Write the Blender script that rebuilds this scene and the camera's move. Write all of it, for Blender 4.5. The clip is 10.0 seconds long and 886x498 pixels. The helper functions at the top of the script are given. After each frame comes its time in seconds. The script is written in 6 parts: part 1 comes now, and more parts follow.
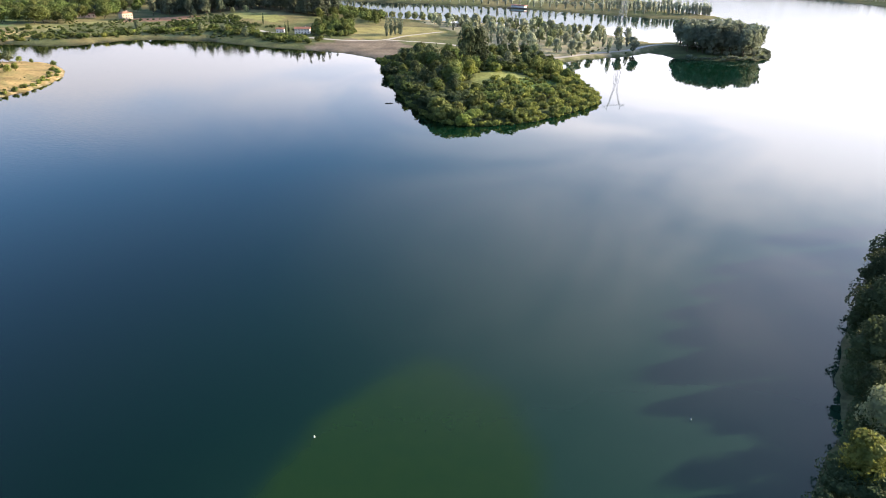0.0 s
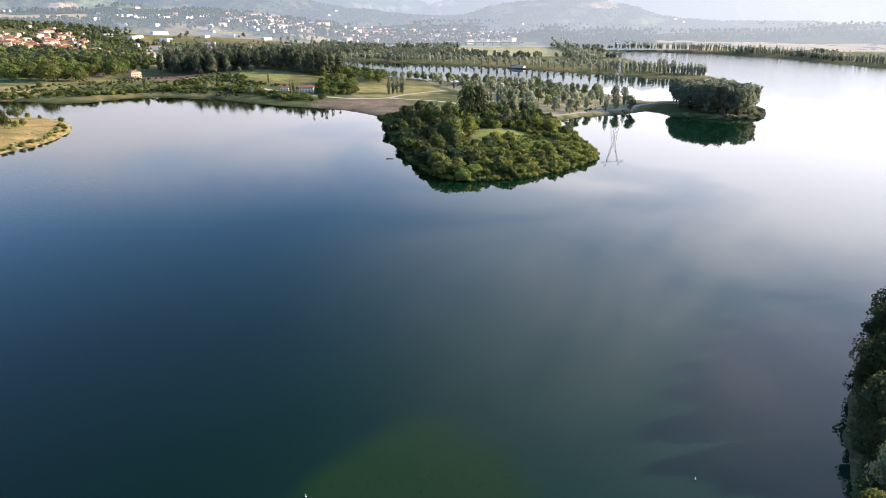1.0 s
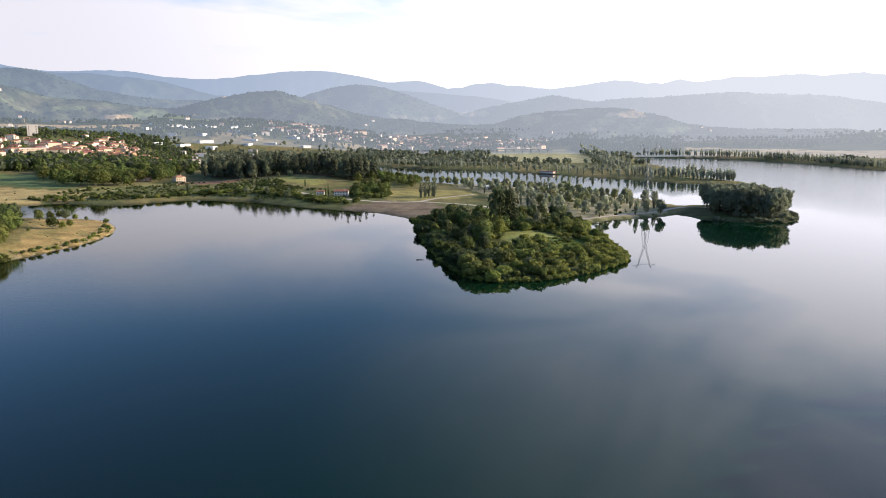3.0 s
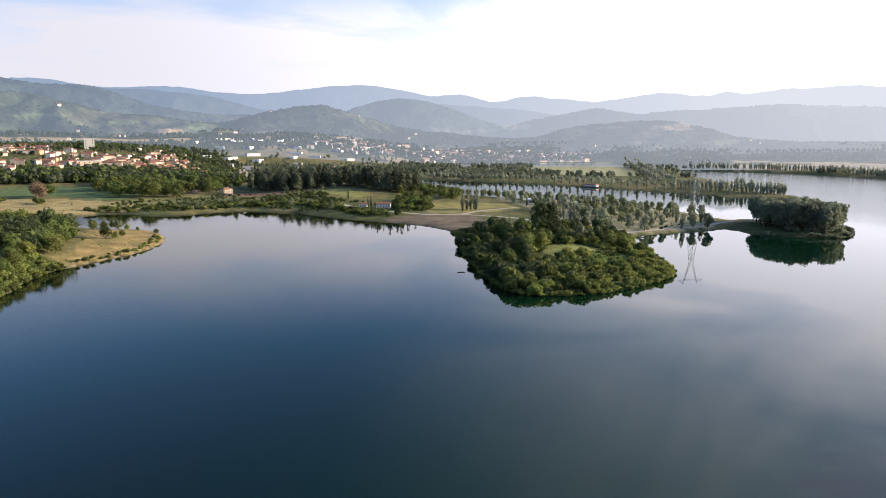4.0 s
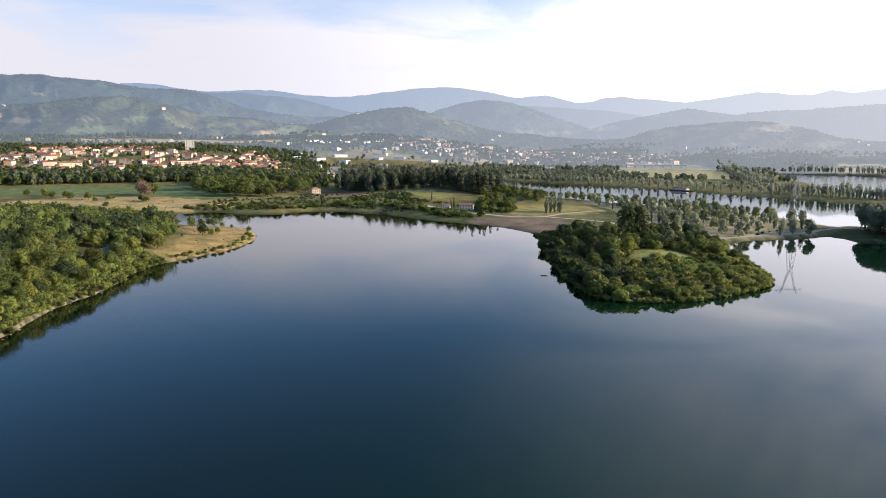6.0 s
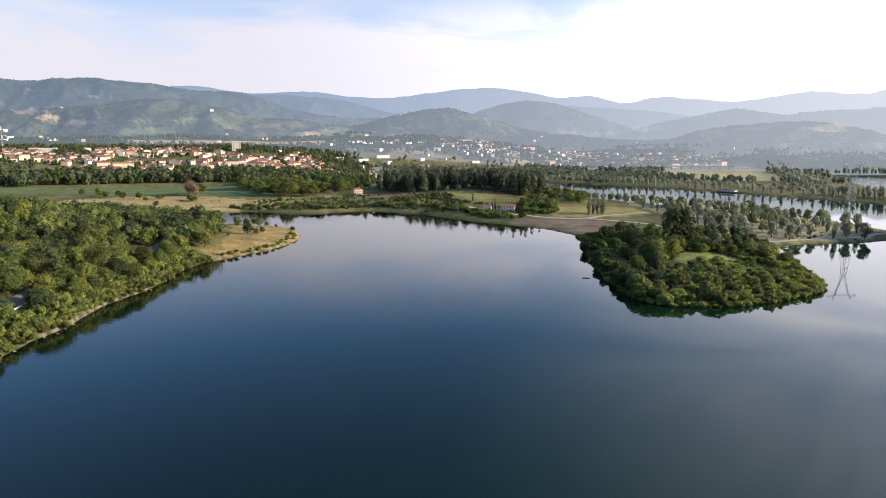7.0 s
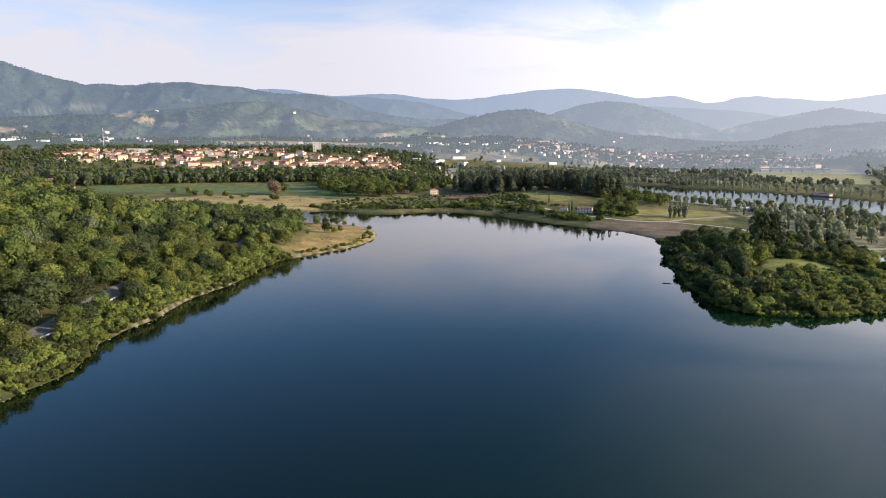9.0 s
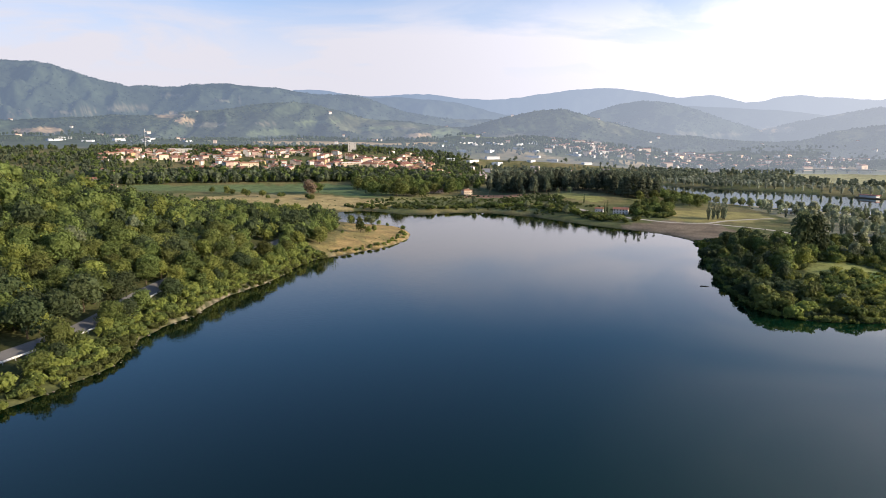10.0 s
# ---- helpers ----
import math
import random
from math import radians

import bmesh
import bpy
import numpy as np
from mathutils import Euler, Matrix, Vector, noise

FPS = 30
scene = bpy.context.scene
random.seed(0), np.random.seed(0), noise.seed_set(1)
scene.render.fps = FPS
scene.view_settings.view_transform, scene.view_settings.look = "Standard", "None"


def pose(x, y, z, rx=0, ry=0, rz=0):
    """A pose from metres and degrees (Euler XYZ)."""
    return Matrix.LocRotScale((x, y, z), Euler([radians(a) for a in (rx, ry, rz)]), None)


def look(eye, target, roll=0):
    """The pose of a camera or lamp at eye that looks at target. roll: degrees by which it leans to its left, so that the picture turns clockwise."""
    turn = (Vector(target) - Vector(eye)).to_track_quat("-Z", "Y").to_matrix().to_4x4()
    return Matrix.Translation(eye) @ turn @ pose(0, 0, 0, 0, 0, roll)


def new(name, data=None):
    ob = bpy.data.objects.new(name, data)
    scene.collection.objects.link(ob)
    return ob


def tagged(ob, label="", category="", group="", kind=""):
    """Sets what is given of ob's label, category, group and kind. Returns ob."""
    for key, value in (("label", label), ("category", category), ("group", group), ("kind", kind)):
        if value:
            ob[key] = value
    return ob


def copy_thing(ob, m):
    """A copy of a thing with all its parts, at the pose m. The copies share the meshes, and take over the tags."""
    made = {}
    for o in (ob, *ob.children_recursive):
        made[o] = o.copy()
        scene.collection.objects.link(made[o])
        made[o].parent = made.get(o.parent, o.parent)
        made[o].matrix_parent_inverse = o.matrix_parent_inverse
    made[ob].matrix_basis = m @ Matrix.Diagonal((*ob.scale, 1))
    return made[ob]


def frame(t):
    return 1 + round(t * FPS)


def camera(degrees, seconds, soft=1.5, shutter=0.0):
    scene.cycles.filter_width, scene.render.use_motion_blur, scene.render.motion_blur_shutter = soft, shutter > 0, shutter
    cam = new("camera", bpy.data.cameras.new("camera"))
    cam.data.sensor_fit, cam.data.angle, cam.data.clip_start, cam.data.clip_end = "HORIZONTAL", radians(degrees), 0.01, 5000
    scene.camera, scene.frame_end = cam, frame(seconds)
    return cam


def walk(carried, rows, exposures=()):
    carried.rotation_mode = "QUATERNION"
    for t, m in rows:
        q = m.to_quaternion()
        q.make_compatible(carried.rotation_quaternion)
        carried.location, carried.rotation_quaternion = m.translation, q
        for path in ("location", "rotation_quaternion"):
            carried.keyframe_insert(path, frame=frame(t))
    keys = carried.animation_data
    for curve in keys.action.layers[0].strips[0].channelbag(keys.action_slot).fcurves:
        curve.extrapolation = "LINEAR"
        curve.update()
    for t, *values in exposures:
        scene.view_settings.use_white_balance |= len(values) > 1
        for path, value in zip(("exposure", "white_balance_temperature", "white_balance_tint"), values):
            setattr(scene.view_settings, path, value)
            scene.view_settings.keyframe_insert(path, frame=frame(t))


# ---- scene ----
cam = camera(67.43, 10.0, soft=0.88)
# seconds, place, yaw, pitch, roll
ROWS = [
    (0.0, 0.00, 0.00, 62.36, 0.00, -23.75, -0.04),
    (0.5, 0.32, 0.28, 62.03, 0.09, -21.39, -0.10),
    (1.0, 0.63, 0.54, 61.74, 0.14, -19.01, -0.14),
    (1.5, 0.92, 0.76, 61.48, 0.21, -16.71, -0.10),
    (2.0, 1.16, 0.97, 61.24, 0.30, -14.37, -0.03),
    (2.5, 1.30, 1.30, 61.04, 1.12, -12.08, -0.01),
    (2.7, 1.29, 1.46, 60.95, 1.78, -11.20, 0.00),
    (3.8, 1.12, 2.45, 60.54, 5.74, -9.13, 0.09),
    (4.0, 1.08, 2.62, 60.47, 6.44, -9.08, 0.10),
    (4.5, 0.81, 2.95, 60.42, 8.22, -9.03, 0.11),
    (5.0, 0.56, 3.25, 60.39, 10.00, -9.00, 0.08),
    (5.5, 0.34, 3.51, 60.37, 11.75, -8.97, 0.05),
    (7.0, 0.05, 3.83, 60.39, 17.08, -8.86, 0.07),
    (7.5, -0.01, 4.06, 60.28, 18.76, -8.83, 0.09),
    (8.0, -0.13, 4.30, 60.15, 20.42, -8.79, 0.10),
    (8.5, -0.27, 4.55, 60.05, 22.02, -8.76, 0.08),
    (9.0, -0.41, 4.76, 60.00, 23.57, -8.74, 0.02),
    (9.5, -0.51, 4.95, 59.99, 25.10, -8.73, 0.02),
    (10.0, -0.57, 5.12, 60.00, 26.49, -8.73, -0.01),
]
walk(cam, [(t, pose(x, y, z, 90 + pitch, roll, yaw)) for t, x, y, z, yaw, pitch, roll in ROWS],
     exposures=[(0.0, 1.48), (0.5, 1.36), (1.0, 1.19), (1.5, 1.02), (2.0, 0.86), (2.7, 0.72), (4.0, 0.66), (7.0, 0.66), (10.0, 0.59)])

# ---- light: low sun from the east, thin cloud ----
SUN_AZ, SUN_EL = 78.0, 17.0          # degrees clockwise from +y, and above the horizon

world = bpy.data.worlds.new("world")
scene.world = world
world.use_nodes = True
wn, wl = world.node_tree.nodes, world.node_tree.links
wn.clear()
sky = wn.new("ShaderNodeTexSky")
sky.sky_type, sky.sun_disc = "NISHITA", False
sky.sun_elevation, sky.sun_rotation = radians(SUN_EL), radians(SUN_AZ)
sky.altitude, sky.air_density, sky.dust_density, sky.ozone_density = 100, 0.65, 0.6, 2.2
coord = wn.new("ShaderNodeTexCoord")
sep = wn.new("ShaderNodeSeparateXYZ")
wl.new(coord.outputs["Generated"], sep.inputs[0])
lift = wn.new("ShaderNodeMath")
lift.operation = "MAXIMUM"
lift.inputs[1].default_value = 0.0
wl.new(sep.outputs["Z"], lift.inputs[0])
lift2 = wn.new("ShaderNodeMath")
lift2.operation = "ADD"
lift2.inputs[1].default_value = 0.12
wl.new(lift.outputs[0], lift2.inputs[0])
spread = []
for axis in "XY":
    d = wn.new("ShaderNodeMath")
    d.operation = "DIVIDE"
    wl.new(sep.outputs[axis], d.inputs[0])
    wl.new(lift2.outputs[0], d.inputs[1])
    spread.append(d)
comb = wn.new("ShaderNodeCombineXYZ")
wl.new(spread[0].outputs[0], comb.inputs[0])
wl.new(spread[1].outputs[0], comb.inputs[1])
cloud = wn.new("ShaderNodeTexNoise")
cloud.inputs["Scale"].default_value, cloud.inputs["Detail"].default_value = 1.0, 7.0
cloud.inputs["Roughness"].default_value, cloud.inputs["Distortion"].default_value = 0.55, 0.6
wl.new(comb.outputs[0], cloud.inputs["Vector"])
ramp = wn.new("ShaderNodeMapRange")
ramp.inputs["From Min"].default_value, ramp.inputs["From Max"].default_value = 0.44, 0.58
ramp.inputs["To Min"].default_value, ramp.inputs["To Max"].default_value = 0.58, 0.92
wl.new(cloud.outputs["Fac"], ramp.inputs["Value"])
haze = wn.new("ShaderNodeMapRange")          # whitish haze low over the horizon
haze.interpolation_type = "SMOOTHSTEP"
haze.inputs["From Min"].default_value, haze.inputs["From Max"].default_value = 0.25, 0.0
haze.inputs["To Min"].default_value, haze.inputs["To Max"].default_value = 0.0, 0.62
wl.new(lift.outputs[0], haze.inputs["Value"])
# one long bank of cloud low in the north-west, ragged at its ends
bank_dir = []
for k, (cx, cy, cz) in enumerate(((math.cos(radians(23)), math.sin(radians(23)), 0), (0, 0, 1))):
    q = wn.new("ShaderNodeVectorMath")
    q.operation = "DOT_PRODUCT"
    wl.new(coord.outputs["Generated"], q.inputs[0])
    q.inputs[1].default_value = (cx, cy, cz)
    bank_dir.append(q)
rag = wn.new("ShaderNodeTexNoise")
rag.inputs["Scale"].default_value, rag.inputs["Detail"].default_value = 1.1, 6.0
wl.new(comb.outputs[0], rag.inputs["Vector"])
radius = None
for q, mid, half in ((bank_dir[0], -0.02, 0.24), (bank_dir[1], 0.137, 0.026)):
    sub = wn.new("ShaderNodeMath")
    sub.operation = "SUBTRACT"
    wl.new(q.outputs["Value"], sub.inputs[0])
    sub.inputs[1].default_value = mid
    div = wn.new("ShaderNodeMath")
    div.operation = "DIVIDE"
    wl.new(sub.outputs[0], div.inputs[0])
    div.inputs[1].default_value = half
    sq = wn.new("ShaderNodeMath")
    sq.operation = "POWER"
    wl.new(div.outputs[0], sq.inputs[0])
    sq.inputs[1].default_value = 2.0
    if radius is None:
        radius = sq
    else:
        both = wn.new("ShaderNodeMath")
        both.operation = "ADD"
        wl.new(radius.outputs[0], both.inputs[0])
        wl.new(sq.outputs[0], both.inputs[1])
        radius = both
ragged = wn.new("ShaderNodeMath")
ragged.operation = "MULTIPLY_ADD"
wl.new(rag.outputs["Fac"], ragged.inputs[0])
ragged.inputs[1].default_value = 1.8
wl.new(radius.outputs[0], ragged.inputs[2])
front_only = wn.new("ShaderNodeMath")          # on one side of the sky only
front_only.operation = "GREATER_THAN"
wl.new(sep.outputs["Y"], front_only.inputs[0])
front_only.inputs[1].default_value = 0.0
bank_f = wn.new("ShaderNodeMapRange")
bank_f.interpolation_type = "SMOOTHSTEP"
bank_f.inputs["From Min"].default_value, bank_f.inputs["From Max"].default_value = 1.9, 1.0
bank_f.inputs["To Min"].default_value, bank_f.inputs["To Max"].default_value = 0.0, 0.5
wl.new(ragged.outputs[0], bank_f.inputs["Value"])
bank_m = wn.new("ShaderNodeMath")
bank_m.operation = "MULTIPLY"
wl.new(bank_f.outputs[0], bank_m.inputs[0])
wl.new(front_only.outputs[0], bank_m.inputs[1])
with_bank = wn.new("ShaderNodeMath")
with_bank.operation = "ADD"
wl.new(ramp.outputs[0], with_bank.inputs[0])
wl.new(bank_m.outputs[0], with_bank.inputs[1])
fade = wn.new("ShaderNodeMapRange")            # clearer overhead
fade.interpolation_type = "SMOOTHSTEP"
fade.inputs["From Min"].default_value, fade.inputs["From Max"].default_value = 0.12, 0.29
fade.inputs["To Min"].default_value, fade.inputs["To Max"].default_value = 1.0, 0.03
wl.new(lift.outputs[0], fade.inputs["Value"])
faded = wn.new("ShaderNodeMath")
faded.operation = "MULTIPLY"
veil = wn.new("ShaderNodeMapRange")            # bright veil round the sun
veil.interpolation_type = "SMOOTHSTEP"
veil.inputs["From Min"].default_value, veil.inputs["From Max"].default_value = 0.03, 0.66
veil.inputs["To Min"].default_value, veil.inputs["To Max"].default_value = 0.0, 0.80
wl.new(with_bank.outputs[0], faded.inputs[0])
wl.new(fade.outputs[0], faded.inputs[1])
torn = wn.new("ShaderNodeMapRange")            # the veil is torn into patches
torn.inputs["From Min"].default_value, torn.inputs["From Max"].default_value = 0.36, 0.66
torn.inputs["To Min"].default_value, torn.inputs["To Max"].default_value = 0.45, 1.30
wl.new(cloud.outputs["Fac"], torn.inputs["Value"])
veil_fade = wn.new("ShaderNodeMapRange")
veil_fade.interpolation_type = "SMOOTHSTEP"
veil_fade.inputs["From Min"].default_value, veil_fade.inputs["From Max"].default_value = 0.25, 0.72
veil_fade.inputs["To Min"].default_value, veil_fade.inputs["To Max"].default_value = 1.0, 0.05
wl.new(lift.outputs[0], veil_fade.inputs["Value"])
veil_torn = wn.new("ShaderNodeMath")
veil_torn.operation = "MULTIPLY"
wl.new(veil.outputs[0], veil_torn.inputs[0])
wl.new(torn.outputs[0], veil_torn.inputs[1])
veil_low = wn.new("ShaderNodeMath")
veil_low.operation = "MULTIPLY"
wl.new(veil_torn.outputs[0], veil_low.inputs[0])
wl.new(veil_fade.outputs[0], veil_low.inputs[1])
cover_v = wn.new("ShaderNodeMath")
cover_v.operation = "ADD"
wl.new(faded.outputs[0], cover_v.inputs[0])
wl.new(veil_low.outputs[0], cover_v.inputs[1])
cover_f = wn.new("ShaderNodeMath")
cover_f.operation, cover_f.use_clamp = "ADD", True
wl.new(cover_v.outputs[0], cover_f.inputs[0])
wl.new(haze.outputs[0], cover_f.inputs[1])
towards = wn.new("ShaderNodeVectorMath")      # thin cloud is brighter towards the sun
towards.operation = "DOT_PRODUCT"
wl.new(coord.outputs["Generated"], towards.inputs[0])
towards.inputs[1].default_value = (math.sin(radians(SUN_AZ)) * math.cos(radians(SUN_EL)), math.cos(radians(SUN_AZ)) * math.cos(radians(SUN_EL)), math.sin(radians(SUN_EL)))
near_sun = wn.new("ShaderNodeMapRange")
near_sun.interpolation_type = "SMOOTHSTEP"
near_sun.inputs["From Min"].default_value, near_sun.inputs["From Max"].default_value = -0.38, 0.95
near_sun.inputs["To Min"].default_value, near_sun.inputs["To Max"].default_value = 3.6, 8.6
wl.new(towards.outputs["Value"], near_sun.inputs["Value"])
tint = wn.new("ShaderNodeVectorMath")
tint.operation = "SCALE"
tint.inputs[0].default_value = (0.98, 0.96, 1.065)
wl.new(near_sun.outputs[0], tint.inputs["Scale"])
wl.new(towards.outputs["Value"], veil.inputs["Value"])
mixc = wn.new("ShaderNodeMix")
mixc.data_type = "RGBA"
wl.new(cover_f.outputs[0], mixc.inputs["Factor"])
clear = wn.new("ShaderNodeVectorMath")         # the clear sky, washed to a deeper blue
clear.operation = "MULTIPLY"
wl.new(sky.outputs[0], clear.inputs[0])
clear.inputs[1].default_value = (0.72, 0.94, 1.03)
wl.new(clear.outputs[0], mixc.inputs["A"])
wl.new(tint.outputs[0], mixc.inputs["B"])
back = wn.new("ShaderNodeBackground")
back.inputs["Strength"].default_value = 0.15
wl.new(mixc.outputs["Result"], back.inputs["Color"])
wout = wn.new("ShaderNodeOutputWorld")
wl.new(back.outputs[0], wout.inputs[0])

sun_data = bpy.data.lights.new("sun", "SUN")
sun_data.energy, sun_data.angle, sun_data.color = 5.0, radians(1.2), (1.0, 0.82, 0.61)
sun = new("sun", sun_data)
a, e = radians(SUN_AZ), radians(SUN_EL)
sun.matrix_world = look((math.sin(a) * math.cos(e) * 500, math.cos(a) * math.cos(e) * 500, math.sin(e) * 500), (0, 0, 0))


# ---- materials ----
def material(name, colour=(0.5, 0.5, 0.5), rough=0.8, spec=0.3, vary=0.25, scales=(0.4, 6.0), bump=0.0, bump_scale=8.0,
             translucent=0.0, per_object=0.0, metal=0.0, attribute=""):
    """A surface with a colour, varied at two scales, and fine relief."""
    m = bpy.data.materials.new(name)
    m.use_nodes = True
    n, l = m.node_tree.nodes, m.node_tree.links
    p = n["Principled BSDF"]
    p.inputs["Roughness"].default_value = rough
    p.inputs["Specular IOR Level"].default_value = spec
    p.inputs["Metallic"].default_value = metal
    geo = n.new("ShaderNodeNewGeometry")
    total = None
    for k, s in enumerate(scales):
        t = n.new("ShaderNodeTexNoise")
        t.inputs["Scale"].default_value, t.inputs["Detail"].default_value = s, 4.0
        l.new(geo.outputs["Position"], t.inputs["Vector"])
        r = n.new("ShaderNodeMapRange")
        r.inputs["From Min"].default_value, r.inputs["From Max"].default_value = 0.25, 0.75
        r.inputs["To Min"].default_value, r.inputs["To Max"].default_value = 1 - vary, 1 + vary
        l.new(t.outputs["Fac"], r.inputs["Value"])
        if total is None:
            total = r.outputs[0]
        else:
            q = n.new("ShaderNodeMath")
            q.operation = "MULTIPLY"
            l.new(total, q.inputs[0])
            l.new(r.outputs[0], q.inputs[1])
            total = q.outputs[0]
    if per_object:
        info = n.new("ShaderNodeObjectInfo")
        r = n.new("ShaderNodeMapRange")
        r.inputs["To Min"].default_value, r.inputs["To Max"].default_value = 1 - per_object, 1 + per_object
        l.new(info.outputs["Random"], r.inputs["Value"])
        q = n.new("ShaderNodeMath")
        q.operation = "MULTIPLY"
        l.new(total, q.inputs[0])
        l.new(r.outputs[0], q.inputs[1])
        total = q.outputs[0]
    mul = n.new("ShaderNodeVectorMath")
    mul.operation = "SCALE"
    l.new(total, mul.inputs["Scale"])
    if attribute:
        at = n.new("ShaderNodeAttribute")
        at.attribute_name = attribute
        l.new(at.outputs["Color"], mul.inputs[0])
    else:
        mul.inputs[0].default_value = colour
    colour_out = mul.outputs[0]
    if per_object:
        hue = n.new("ShaderNodeHueSaturation")
        r2 = n.new("ShaderNodeMapRange")
        r2.inputs["To Min"].default_value, r2.inputs["To Max"].default_value = 0.5 - 0.07 * per_object, 0.5 + 0.07 * per_object
        flip = n.new("ShaderNodeMath")
        flip.operation = "FRACT"
        seven = n.new("ShaderNodeMath")
        seven.operation = "MULTIPLY"
        seven.inputs[1].default_value = 7.31
        l.new(info.outputs["Random"], seven.inputs[0])
        l.new(seven.outputs[0], flip.inputs[0])
        l.new(flip.outputs[0], r2.inputs["Value"])
        l.new(r2.outputs[0], hue.inputs["Hue"])
        l.new(colour_out, hue.inputs["Color"])
        colour_out = hue.outputs[0]
    l.new(colour_out, p.inputs["Base Color"])
    if bump:
        t = n.new("ShaderNodeTexNoise")
        t.inputs["Scale"].default_value, t.inputs["Detail"].default_value = bump_scale, 6.0
        l.new(geo.outputs["Position"], t.inputs["Vector"])
        b = n.new("ShaderNodeBump")
        b.inputs["Strength"].default_value, b.inputs["Distance"].default_value = 1.0, bump
        l.new(t.outputs["Fac"], b.inputs["Height"])
        l.new(b.outputs[0], p.inputs["Normal"])
    if translucent:
        tr = n.new("ShaderNodeBsdfTranslucent")
        l.new(colour_out, tr.inputs["Color"])
        mx = n.new("ShaderNodeMixShader")
        mx.inputs[0].default_value = translucent
        l.new(p.outputs[0], mx.inputs[1])
        l.new(tr.outputs[0], mx.inputs[2])
        l.new(mx.outputs[0], n["Material Output"].inputs["Surface"])
    return m


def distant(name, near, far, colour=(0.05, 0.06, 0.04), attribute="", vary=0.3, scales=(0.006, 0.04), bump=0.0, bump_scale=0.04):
    """A backdrop surface with morning mist mixed in as glow, which thickens towards the sun: near and far are its
    shares west and east.
    """
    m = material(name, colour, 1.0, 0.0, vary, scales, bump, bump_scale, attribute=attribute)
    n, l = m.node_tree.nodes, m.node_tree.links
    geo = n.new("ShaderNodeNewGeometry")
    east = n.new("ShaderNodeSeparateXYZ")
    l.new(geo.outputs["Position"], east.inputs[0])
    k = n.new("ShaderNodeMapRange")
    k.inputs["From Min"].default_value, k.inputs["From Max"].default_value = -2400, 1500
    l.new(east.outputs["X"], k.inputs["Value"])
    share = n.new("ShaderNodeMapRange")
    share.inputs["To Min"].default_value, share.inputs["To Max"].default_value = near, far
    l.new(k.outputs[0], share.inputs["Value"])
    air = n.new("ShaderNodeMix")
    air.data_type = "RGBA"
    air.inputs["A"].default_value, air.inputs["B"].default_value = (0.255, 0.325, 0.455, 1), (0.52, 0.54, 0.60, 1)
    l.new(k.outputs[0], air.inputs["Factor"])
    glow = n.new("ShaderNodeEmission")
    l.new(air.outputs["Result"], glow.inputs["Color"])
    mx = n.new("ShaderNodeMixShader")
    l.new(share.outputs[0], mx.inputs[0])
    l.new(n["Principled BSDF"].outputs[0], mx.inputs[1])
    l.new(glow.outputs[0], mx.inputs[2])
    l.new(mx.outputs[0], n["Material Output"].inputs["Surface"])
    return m


